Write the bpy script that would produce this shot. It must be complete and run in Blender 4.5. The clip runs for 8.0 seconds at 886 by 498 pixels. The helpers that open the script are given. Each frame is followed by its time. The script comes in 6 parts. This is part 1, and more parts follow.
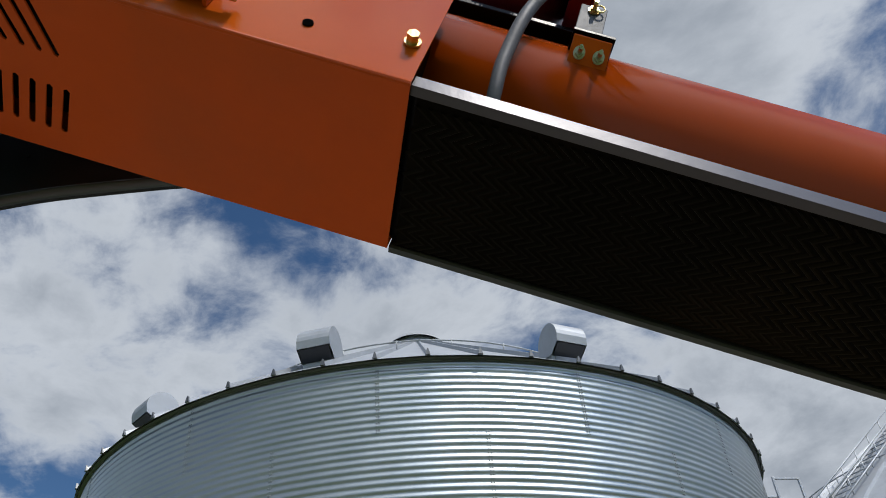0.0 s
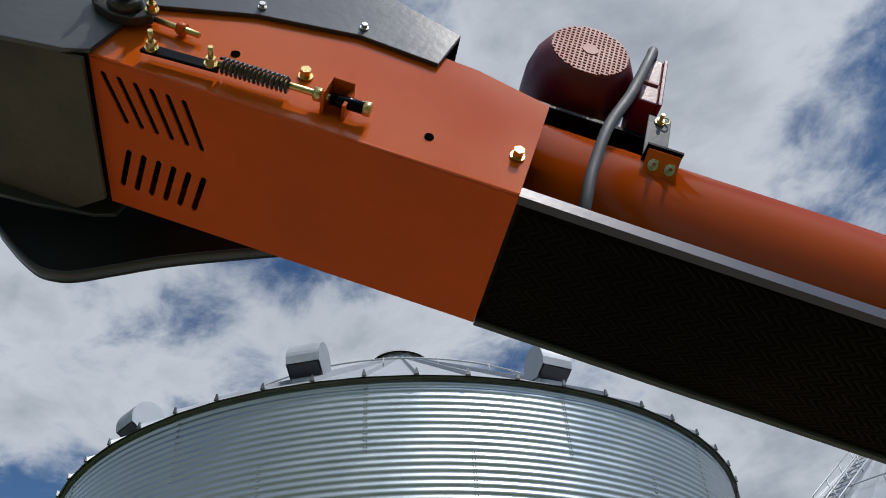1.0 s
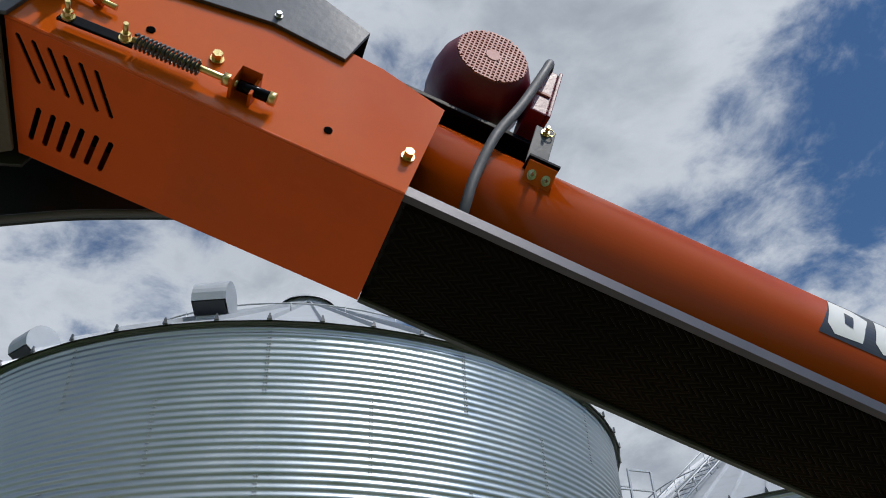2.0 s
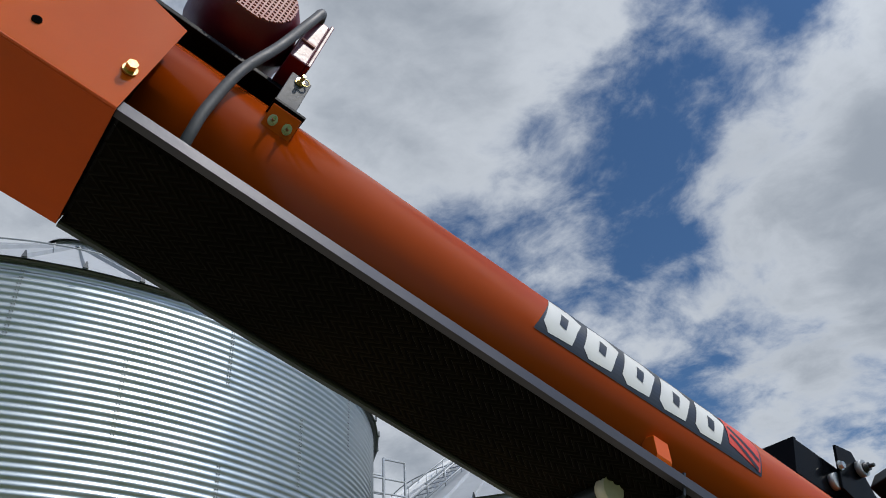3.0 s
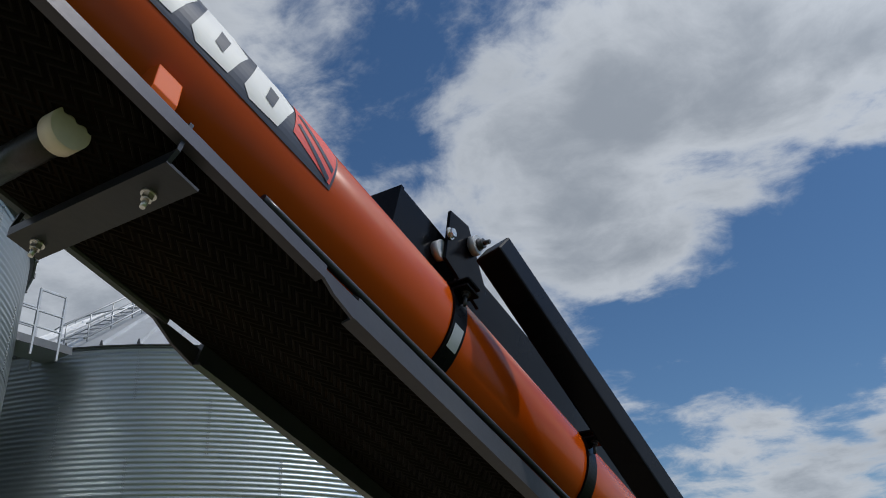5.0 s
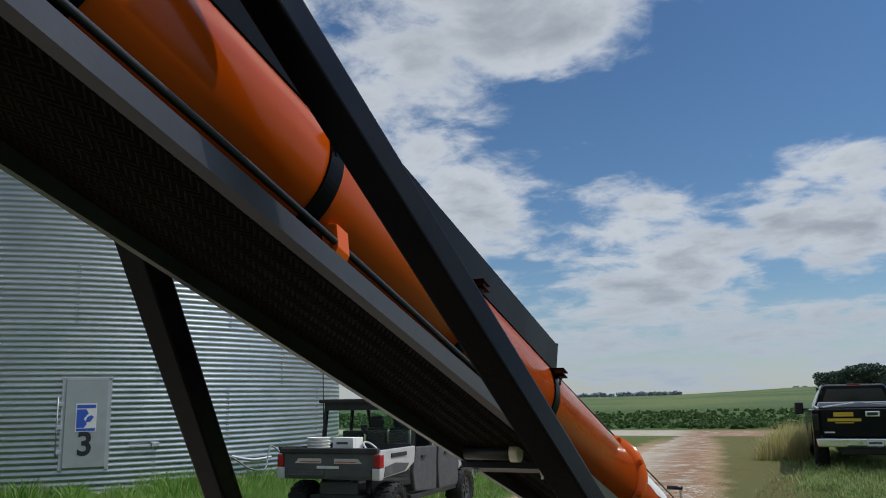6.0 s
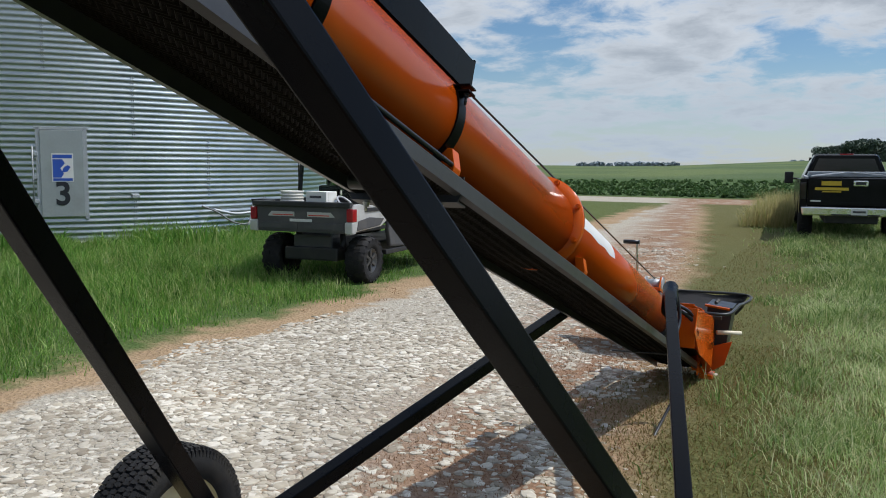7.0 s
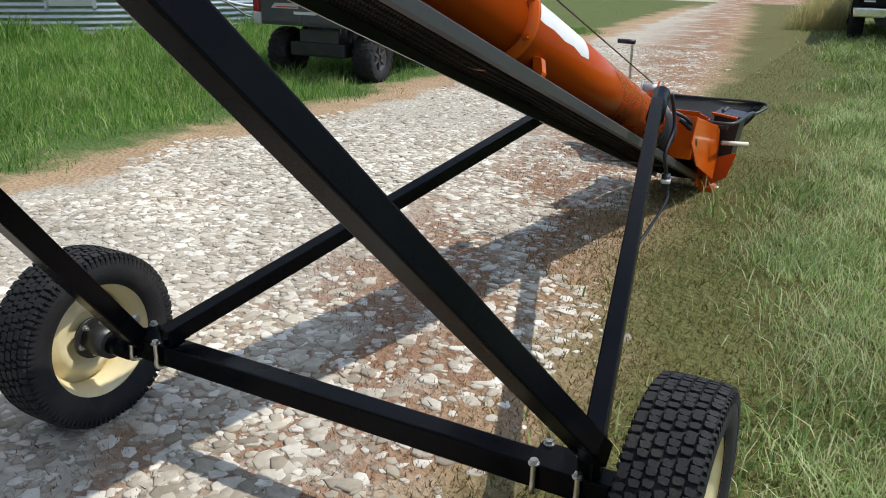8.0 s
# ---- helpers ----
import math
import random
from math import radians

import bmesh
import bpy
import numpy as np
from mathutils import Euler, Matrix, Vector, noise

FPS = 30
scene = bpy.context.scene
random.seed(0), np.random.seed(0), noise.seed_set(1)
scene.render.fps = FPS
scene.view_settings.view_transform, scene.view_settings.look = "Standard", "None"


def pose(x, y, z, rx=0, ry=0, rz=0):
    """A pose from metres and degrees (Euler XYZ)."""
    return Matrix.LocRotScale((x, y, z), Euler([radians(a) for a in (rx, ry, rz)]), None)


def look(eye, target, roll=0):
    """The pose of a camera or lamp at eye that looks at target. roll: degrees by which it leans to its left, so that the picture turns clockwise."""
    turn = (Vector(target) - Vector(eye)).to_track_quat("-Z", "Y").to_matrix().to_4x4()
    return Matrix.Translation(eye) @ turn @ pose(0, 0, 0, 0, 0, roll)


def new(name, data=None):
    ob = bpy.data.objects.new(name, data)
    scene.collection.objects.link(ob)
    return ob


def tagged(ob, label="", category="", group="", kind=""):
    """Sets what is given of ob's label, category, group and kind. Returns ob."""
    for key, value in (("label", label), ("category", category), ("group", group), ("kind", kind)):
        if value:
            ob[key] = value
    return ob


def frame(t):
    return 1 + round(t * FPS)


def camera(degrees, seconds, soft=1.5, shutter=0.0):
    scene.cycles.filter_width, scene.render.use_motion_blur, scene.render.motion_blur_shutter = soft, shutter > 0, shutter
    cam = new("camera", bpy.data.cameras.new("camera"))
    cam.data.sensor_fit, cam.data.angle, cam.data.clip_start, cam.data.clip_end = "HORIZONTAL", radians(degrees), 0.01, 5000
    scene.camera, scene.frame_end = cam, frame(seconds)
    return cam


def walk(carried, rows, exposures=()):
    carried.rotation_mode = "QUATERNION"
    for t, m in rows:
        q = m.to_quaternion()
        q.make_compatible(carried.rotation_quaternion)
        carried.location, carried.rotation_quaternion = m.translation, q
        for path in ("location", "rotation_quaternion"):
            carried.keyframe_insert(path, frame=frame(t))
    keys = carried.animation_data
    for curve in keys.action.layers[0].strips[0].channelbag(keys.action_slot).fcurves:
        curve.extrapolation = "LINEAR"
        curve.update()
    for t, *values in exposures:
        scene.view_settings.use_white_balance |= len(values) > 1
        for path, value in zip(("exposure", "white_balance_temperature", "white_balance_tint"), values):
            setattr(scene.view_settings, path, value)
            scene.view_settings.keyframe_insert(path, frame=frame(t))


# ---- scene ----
cam = camera(56.27, 8.0, soft=1.0)
walk(cam, [
    (0.0, pose(0.881, -3.896, 1.902, 129.83, 3.60, 81.80)),
    (0.5, pose(0.971, -4.074, 1.900, 131.23, 3.33, 82.26)),
    (1.0, pose(1.069, -4.119, 1.877, 130.61, 2.98, 79.39)),
    (1.2, pose(1.116, -4.112, 1.870, 129.88, 2.70, 78.21)),
    (2.3, pose(1.231, -4.081, 1.842, 125.62, 1.83, 67.74)),
    (2.5, pose(1.224, -4.049, 1.848, 125.18, 2.03, 64.34)),
    (2.7, pose(1.217, -4.009, 1.850, 125.06, 2.23, 60.37)),
    (3.0, pose(1.192, -3.936, 1.852, 125.12, 2.78, 54.87)),
    (3.5, pose(1.076, -3.781, 1.867, 125.58, 3.75, 46.70)),
    (4.0, pose(0.985, -3.623, 1.879, 124.94, 4.84, 40.55)),
    (4.2, pose(0.967, -3.548, 1.879, 123.86, 4.86, 38.45)),
    (5.3, pose(0.861, -3.005, 1.771, 111.79, 1.59, 30.50)),
    (5.5, pose(0.852, -2.897, 1.762, 108.40, 1.45, 28.73)),
    (5.7, pose(0.890, -2.796, 1.747, 105.12, 1.33, 27.04)),
    (6.0, pose(0.991, -2.651, 1.740, 100.25, 0.92, 25.91)),
    (6.5, pose(1.050, -2.392, 1.676, 91.95, 0.16, 25.41)),
    (7.0, pose(1.077, -2.106, 1.620, 84.16, -0.43, 25.92)),
    (7.5, pose(1.182, -1.907, 1.598, 77.37, -0.56, 26.99)),
    (8.0, pose(1.277, -1.712, 1.588, 70.49, -1.13, 28.72)),
], [(0.0, -0.36), (1.2, -0.34), (2.5, -0.24), (3.5, -0.48), (4.2, -0.52), (5.5, -0.46), (6.5, -0.24), (7.5, -0.02), (8.0, 0.12)])

# ---- world and sun ----
SUN_AZ = 58.0     # degrees from +y towards +x
SUN_EL = 57.0
sun_dir = Vector((math.sin(radians(SUN_AZ)) * math.cos(radians(SUN_EL)),
                  math.cos(radians(SUN_AZ)) * math.cos(radians(SUN_EL)), math.sin(radians(SUN_EL))))
sun_data = bpy.data.lights.new("sun", "SUN")
sun_data.energy, sun_data.angle, sun_data.color = 3.9, radians(0.55), (1.0, 0.95, 0.87)
sun = new("sun", sun_data)
sun.matrix_world = look(sun_dir * 60, (0, 0, 0))

world = bpy.data.worlds.new("sky")
scene.world = world
world.use_nodes = True
W = world.node_tree
W.nodes.clear()


def wn(kind, **kw):
    n = W.nodes.new(kind)
    for k, v in kw.items():
        if k in n.inputs:
            n.inputs[k].default_value = v
    return n


def wmath(op, a, b=None, c=None):
    n = W.nodes.new("ShaderNodeMath")
    n.operation = op
    for i, v in enumerate((a, b, c)):
        if v is None:
            continue
        if isinstance(v, (int, float)):
            n.inputs[i].default_value = v
        else:
            W.links.new(v, n.inputs[i])
    return n.outputs[0]


def wvec(op, a, b=None, scale=None):
    n = W.nodes.new("ShaderNodeVectorMath")
    n.operation = op
    for i, v in enumerate((a, b)):
        if v is None:
            continue
        if isinstance(v, tuple):
            n.inputs[i].default_value = v
        else:
            W.links.new(v, n.inputs[i])
    if scale is not None:
        n.inputs["Scale"].default_value = scale
    return n.outputs["Value"] if op in ("DOT_PRODUCT", "LENGTH") else n.outputs[0]


def wnoise(vec, scale, detail, rough=0.55, dist=0.0):
    n = W.nodes.new("ShaderNodeTexNoise")
    W.links.new(vec, n.inputs["Vector"])
    n.inputs["Scale"].default_value, n.inputs["Detail"].default_value = scale, detail
    n.inputs["Roughness"].default_value, n.inputs["Distortion"].default_value = rough, dist
    return n.outputs["Fac"]


def wstep(v, lo, hi):
    n = W.nodes.new("ShaderNodeMapRange")
    n.interpolation_type = "SMOOTHSTEP"
    W.links.new(v, n.inputs["Value"])
    n.inputs["From Min"].default_value, n.inputs["From Max"].default_value = lo, hi
    return n.outputs[0]


sky = W.nodes.new("ShaderNodeTexSky")
sky.sky_type, sky.sun_disc = "NISHITA", False
sky.sun_elevation, sky.sun_rotation = radians(SUN_EL), radians(SUN_AZ)
sky.air_density, sky.dust_density, sky.ozone_density = 1.0, 0.15, 5.0
coord = W.nodes.new("ShaderNodeTexCoord").outputs["Generated"]
sep = W.nodes.new("ShaderNodeSeparateXYZ")
W.links.new(coord, sep.inputs[0])
up = wmath("MAXIMUM", sep.outputs["Z"], 0.0)
flat = W.nodes.new("ShaderNodeCombineXYZ")
den = wmath("ADD", up, 0.2)
W.links.new(wmath("DIVIDE", sep.outputs["X"], den), flat.inputs[0])
W.links.new(wmath("DIVIDE", sep.outputs["Y"], den), flat.inputs[1])
plane = flat.outputs[0]
warp = W.nodes.new("ShaderNodeTexNoise")
W.links.new(plane, warp.inputs["Vector"])
warp.inputs["Scale"].default_value, warp.inputs["Detail"].default_value = 2.2, 3
bent = wvec("ADD", plane, wvec("SCALE", wvec("SUBTRACT", warp.outputs["Color"], (0.5, 0.5, 0.5)), scale=0.24))
big = wnoise(bent, 1.8, 9, 0.58)
fine = wnoise(bent, 6.0, 9, 0.62)


def lobe(az, el, width, amount):
    """A gentle rise or fall of the cloud cover round a direction of the sky."""
    d = (math.sin(radians(az)) * math.cos(radians(el)), math.cos(radians(az)) * math.cos(radians(el)), math.sin(radians(el)))
    return wmath("MULTIPLY", wstep(wvec("DOT_PRODUCT", coord, d), math.cos(radians(width)), 1.0), amount)


cover = wmath("ADD", wmath("MULTIPLY", big, 0.8), wmath("MULTIPLY", fine, 0.44))
for az, el, width, amount in ((-42, 38, 7, 0.07), (-34, 42, 6, 0.0), (-29, 46, 5, -0.05), (-20, 48, 5, -0.12), (-45, 41, 4, -0.04), (-42, 50, 8, 0.08), (-6, 21, 11, -0.20), (7, 21, 13, -0.2),
                              (-6, 16, 6, -0.08), (-61, 37, 4, -0.08), (-51, 31, 4, -0.06), (-12, 38, 9, 0.18), (-23, 34, 9, 0.15), (-15, 29, 10, 0.16),
                              (0, 31, 11, 0.14), (-20, 25, 5, 0.08), (-17, 18, 7, -0.12), (0, 13, 7, 0.17), (-10, 10, 5, 0.08), (-24, 12, 5, 0.06), (-56, 47, 10, 0.13),
                              (-105, 36, 13, 0.10), (-86, 37, 10, 0.08), (-12, 7, 9, 0.07), (-60, 22, 18, 0.1)):
    cover = wmath("ADD", cover, lobe(az, el, width, amount))
mask = wstep(cover, 0.545, 0.72)
shade = wnoise(wvec("ADD", bent, (0.06, 0.05, 0.0)), 2.6, 6, 0.55)
thick = wstep(wmath("ADD", cover, wmath("MULTIPLY", shade, 0.35)), 0.80, 1.12)
cloud_mix = W.nodes.new("ShaderNodeMix")
cloud_mix.data_type = "RGBA"
W.links.new(thick, cloud_mix.inputs[0])
cloud_mix.inputs[6].default_value = (7.4, 7.95, 8.7, 1)
cloud_mix.inputs[7].default_value = (4.0, 4.5, 5.2, 1)
blend = W.nodes.new("ShaderNodeMix")
blend.data_type = "RGBA"
W.links.new(wmath("MULTIPLY", mask, 0.96), blend.inputs[0])
deep = W.nodes.new("ShaderNodeHueSaturation")
W.links.new(sky.outputs[0], deep.inputs["Color"])
deep.inputs["Saturation"].default_value, deep.inputs["Value"].default_value = 1.12, 1.0
W.links.new(deep.outputs[0], blend.inputs[6])
haze = W.nodes.new("ShaderNodeMix")
haze.data_type = "RGBA"
W.links.new(wmath("MULTIPLY", wmath("SUBTRACT", 1.0, wstep(up, 0.0, 0.22)), 0.6), haze.inputs[0])
W.links.new(cloud_mix.outputs[2], haze.inputs[6])
haze.inputs[7].default_value = (4.6, 5.4, 6.3, 1)
W.links.new(haze.outputs[2], blend.inputs[7])
low = W.nodes.new("ShaderNodeMix")
low.data_type = "RGBA"
W.links.new(wmath("MULTIPLY", wmath("SUBTRACT", 1.0, wstep(up, 0.0, 0.13)), 0.5), low.inputs[0])
W.links.new(blend.outputs[2], low.inputs[6])
low.inputs[7].default_value = (4.7, 5.7, 6.9, 1)
bg = W.nodes.new("ShaderNodeBackground")
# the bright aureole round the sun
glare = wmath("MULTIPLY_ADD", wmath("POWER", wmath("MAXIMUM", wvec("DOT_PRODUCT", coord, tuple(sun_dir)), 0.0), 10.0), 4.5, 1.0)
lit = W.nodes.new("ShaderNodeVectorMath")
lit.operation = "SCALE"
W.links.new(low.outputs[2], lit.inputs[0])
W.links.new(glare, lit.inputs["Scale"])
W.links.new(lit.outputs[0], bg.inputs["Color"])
bg.inputs["Strength"].default_value = 0.10
out = W.nodes.new("ShaderNodeOutputWorld")
W.links.new(bg.outputs[0], out.inputs[0])


# ---- materials ----
def material(name, color, rough=0.5, metal=0.0, var=0.12, scale=8.0, bump=0.0, bump_scale=40.0, stain=None, stain_amount=0.0,
             stain_scale=3.0, coat=0.0, spec=0.5, per_object=0.0, streak=None):
    """Paint or stone with two scales of variation, optional stains and fine relief."""
    m = bpy.data.materials.new(name)
    m.use_nodes = True
    t = m.node_tree
    b = t.nodes["Principled BSDF"]
    b.inputs["Metallic"].default_value = metal
    b.inputs["Coat Weight"].default_value = coat
    b.inputs["Specular IOR Level"].default_value = spec
    b.inputs["Coat Roughness"].default_value = 0.12
    tc = t.nodes.new("ShaderNodeTexCoord").outputs["Object"]
    if streak:
        mp = t.nodes.new("ShaderNodeMapping")
        mp.inputs["Scale"].default_value = streak
        t.links.new(tc, mp.inputs[0])
        tc = mp.outputs[0]

    def noise_at(sc, detail):
        n = t.nodes.new("ShaderNodeTexNoise")
        t.links.new(tc, n.inputs["Vector"])
        n.inputs["Scale"].default_value, n.inputs["Detail"].default_value = sc, detail
        return n.outputs["Fac"]
    n1, n2 = noise_at(scale, 5), noise_at(scale * 9, 4)
    add = t.nodes.new("ShaderNodeMath")
    add.operation = "MULTIPLY_ADD"
    t.links.new(n2, add.inputs[0])
    add.inputs[1].default_value = 0.5
    t.links.new(n1, add.inputs[2])
    rng = t.nodes.new("ShaderNodeMapRange")
    t.links.new(add.outputs[0], rng.inputs[0])
    rng.inputs[1].default_value, rng.inputs[2].default_value = 0.35, 1.15
    rng.inputs[3].default_value, rng.inputs[4].default_value = 1 - var, 1 + var
    val = rng.outputs[0]
    if per_object:
        info = t.nodes.new("ShaderNodeObjectInfo")
        r2 = t.nodes.new("ShaderNodeMapRange")
        t.links.new(info.outputs["Random"], r2.inputs[0])
        r2.inputs[3].default_value, r2.inputs[4].default_value = 1 - per_object, 1 + per_object
        mul = t.nodes.new("ShaderNodeMath")
        mul.operation = "MULTIPLY"
        t.links.new(val, mul.inputs[0])
        t.links.new(r2.outputs[0], mul.inputs[1])
        val = mul.outputs[0]
    hsv = t.nodes.new("ShaderNodeHueSaturation")
    hsv.inputs["Color"].default_value = (*color, 1)
    t.links.new(val, hsv.inputs["Value"])
    col = hsv.outputs[0]
    if stain:
        sn = noise_at(stain_scale, 7)
        sr = t.nodes.new("ShaderNodeMapRange")
        t.links.new(sn, sr.inputs[0])
        sr.inputs[1].default_value, sr.inputs[2].default_value = 0.52, 0.72
        sr.inputs[4].default_value = stain_amount
        mx = t.nodes.new("ShaderNodeMix")
        mx.data_type = "RGBA"
        t.links.new(sr.outputs[0], mx.inputs[0])
        t.links.new(col, mx.inputs[6])
        mx.inputs[7].default_value = (*stain, 1)
        col = mx.outputs[2]
    t.links.new(col, b.inputs["Base Color"])
    rr = t.nodes.new("ShaderNodeMapRange")
    t.links.new(n1, rr.inputs[0])
    rr.inputs[1].default_value, rr.inputs[2].default_value = 0.3, 0.7
    rr.inputs[3].default_value, rr.inputs[4].default_value = max(0.03, rough - 0.08), min(1, rough + 0.08)
    t.links.new(rr.outputs[0], b.inputs["Roughness"])
    if bump:
        bn = noise_at(bump_scale, 6)
        bp = t.nodes.new("ShaderNodeBump")
        bp.inputs["Strength"].default_value, bp.inputs["Distance"].default_value = bump, 0.01
        t.links.new(bn, bp.inputs["Height"])
        t.links.new(bp.outputs[0], b.inputs["Normal"])
    return m


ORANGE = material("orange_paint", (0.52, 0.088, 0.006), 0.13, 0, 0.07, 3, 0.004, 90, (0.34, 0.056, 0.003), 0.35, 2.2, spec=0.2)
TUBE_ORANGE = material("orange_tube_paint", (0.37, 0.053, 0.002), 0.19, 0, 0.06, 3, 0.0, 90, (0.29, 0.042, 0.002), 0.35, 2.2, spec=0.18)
ORANGE_DUSTY = material("orange_paint_dusty", (0.52, 0.076, 0.007), 0.5, 0, 0.08, 3, 0.03, 80, (0.30, 0.075, 0.02), 0.5, 2.4, spec=0.15)
BLACK = material("black_paint", (0.0026, 0.0030, 0.0042), 0.27, 0, 0.2, 4, 0.02, 120, (0.006, 0.0055, 0.005), 0.4, 4, spec=0.07)
PALE_GUARD = material("grey_galvanised_guard", (0.060, 0.058, 0.068), 0.38, 0.35, 0.15, 4, 0.03, 90, (0.05, 0.048, 0.05), 0.4, 5, spec=0.4)
GUARD = material("dark_grey_paint", (0.014, 0.0155, 0.019), 0.38, 0, 0.2, 4, 0.04, 90, (0.05, 0.045, 0.04), 0.4, 5, spec=0.4)
SHEET_GREY = material("worn_grey_sheet", (0.055, 0.055, 0.062), 0.36, 0.35, 0.2, 4, 0.03, 90, (0.07, 0.068, 0.07), 0.5, 5, spec=0.45)
HOOD = material("weathered_black_sheet", (0.045, 0.048, 0.055), 0.36, 0.1, 0.2, 4, 0.04, 70, (0.11, 0.11, 0.11), 0.3, 6)
DUSTY = material("dusty_steel_plate", (0.062, 0.052, 0.037), 0.8, 0, 0.45, 5, 0.15, 60, (0.03, 0.028, 0.024), 0.8, 4.5)
RUBBER = material("tyre_rubber", (0.016, 0.016, 0.017), 0.75, 0, 0.25, 6, 0.25, 160, (0.05, 0.045, 0.037), 0.5, 7, spec=0.25)
BELT = material("belt_rubber", (0.004, 0.0035, 0.0028), 0.6, 0, 0.3, 5, 0.2, 120, (0.026, 0.016, 0.007), 0.7, 2.4, spec=0.02)
BELT_WORN = material("worn_belt_ribs", (0.009, 0.0078, 0.0062), 0.6, 0, 0.35, 3, 0.1, 120, (0.022, 0.015, 0.008), 0.7, 2.0, spec=0.03)
CREAM = material("cream_rim_paint", (0.72, 0.63, 0.38), 0.42, 0, 0.08, 6, 0.05, 60, (0.3, 0.2, 0.1), 0.4, 7)
ZINC = material("zinc_plated_steel", (0.60, 0.59, 0.55), 0.32, 1.0, 0.15, 30, 0.1, 200)
BRASS = material("yellow_zinc_bolt", (0.60, 0.47, 0.20), 0.33, 1.0, 0.15, 30, 0.1, 200)
DARK_STEEL = material("dark_oiled_steel", (0.05, 0.05, 0.05), 0.4, 0.6, 0.2, 20, 0.1, 150)
MAROON = material("maroon_motor_paint", (0.12, 0.003, 0.014), 0.38, 0, 0.1, 8, 0.05, 100, (0.1, 0.02, 0.02), 0.3, 6)
MAROON_PALE = material("faded_motor_plastic", (0.42, 0.17, 0.15), 0.6, 0, 0.1, 8)
HOSE = material("grey_rubber_hose", (0.06, 0.06, 0.065), 0.6, 0, 0.15, 12, 0.1, 90)
WHITE = material("white_decal", (0.62, 0.62, 0.60), 0.4, 0, 0.05, 6, 0, 40, (0.5, 0.45, 0.38), 0.3, 10)
DECAL_BLACK = material("black_decal", (0.012, 0.014, 0.02), 0.35, 0, 0.1, 6)
DECAL_RED = material("red_decal", (0.55, 0.045, 0.02), 0.38, 0, 0.08, 6)
HOLE = material("unlit_hole", (0.003, 0.003, 0.003), 0.95, 0, 0.1, 6, spec=0.0)
BLUE = material("blue_print", (0.02, 0.075, 0.38), 0.4, 0, 0.06, 6)
NYLON = material("ivory_plastic", (0.66, 0.6, 0.45), 0.5, 0, 0.1, 12, 0.05, 80, (0.3, 0.25, 0.16), 0.4, 12)
GALV = material("galvanised_steel", (0.395, 0.43, 0.435), 0.36, 0.92, 0.05, 1.6, 0.04, 30, (0.40, 0.43, 0.45), 0.3, 1.2, per_object=0.025)
GALV_DULL = material("dull_galvanised_steel", (0.40, 0.42, 0.44), 0.55, 0.55, 0.12, 2.5, 0.06, 40, (0.3, 0.31, 0.32), 0.4, 3, per_object=0.05)
# Steel darkened in colour for the eave's shade; also on rib ends, toe board
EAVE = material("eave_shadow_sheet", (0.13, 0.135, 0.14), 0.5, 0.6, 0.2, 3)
CONCRETE = material("concrete", (0.42, 0.40, 0.37), 0.9, 0, 0.15, 3, 0.3, 40, (0.25, 0.23, 0.2), 0.5, 2)


# ---- mesh helpers ----
def mesh_of(name, verts, faces, smooth=False):
    me = bpy.data.meshes.new(name)
    me.from_pydata([tuple(v) for v in verts], [], faces)
    if smooth:
        me.polygons.foreach_set("use_smooth", [True] * len(me.polygons))
    me.update()
    return me


def part(name, data, mat, parent=None, label="", m=None):
    """Link a bmesh or a mesh as one object under a thing."""
    if isinstance(data, bmesh.types.BMesh):
        me = bpy.data.meshes.new(name)
        bmesh.ops.recalc_face_normals(data, faces=data.faces)
        data.to_mesh(me)
        data.free()
        data = me
    if mat and not data.materials:
        data.materials.append(mat)
    ob = new(name, data)
    if m is not None:
        ob.matrix_basis = m
    if parent is not None:
        ob.parent = parent
    if label:
        tagged(ob, label)
    return ob


def thing(name, label, category, m=None, group="", kind=""):
    ob = new(name)
    ob.empty_display_size = 0.2
    if m is not None:
        ob.matrix_basis = m
    return tagged(ob, label, category, group, kind)


def add_box(bm, lo, hi, bevel=0.0, m=None):
    lo, hi = Vector(lo), Vector(hi)
    r = bmesh.ops.create_cube(bm, size=1.0, matrix=Matrix.Translation((lo + hi) / 2) @ Matrix.Diagonal((*(hi - lo), 1)))
    vs = r["verts"]
    if bevel:
        es = {e for v in vs for e in v.link_edges}
        g = bmesh.ops.bevel(bm, geom=list(es), offset=bevel, segments=2, affect="EDGES", profile=0.6)
        vs = list({v for f in g["faces"] for v in f.verts} | {v for v in vs if v.is_valid})
        seen = set(vs)
        stack = list(vs)
        while stack:
            v = stack.pop()
            for e in v.link_edges:
                o = e.other_vert(v)
                if o not in seen:
                    seen.add(o)
                    stack.append(o)
        vs = list(seen)
    if m is not None:
        bmesh.ops.transform(bm, matrix=m, verts=vs)
    return vs


def box_bm(lo, hi, bevel=0.0):
    bm = bmesh.new()
    add_box(bm, lo, hi, bevel)
    return bm


def axis_matrix(p, q, up=(0, 0, 1)):
    """A frame at p whose z axis points to q."""
    z = (Vector(q) - Vector(p)).normalized()
    x = Vector(up).cross(z)
    if x.length < 1e-4:
        x = Vector((1, 0, 0))
    x.normalize()
    y = z.cross(x)
    m = Matrix((x, y, z)).transposed().to_4x4()
    m.translation = Vector(p)
    return m


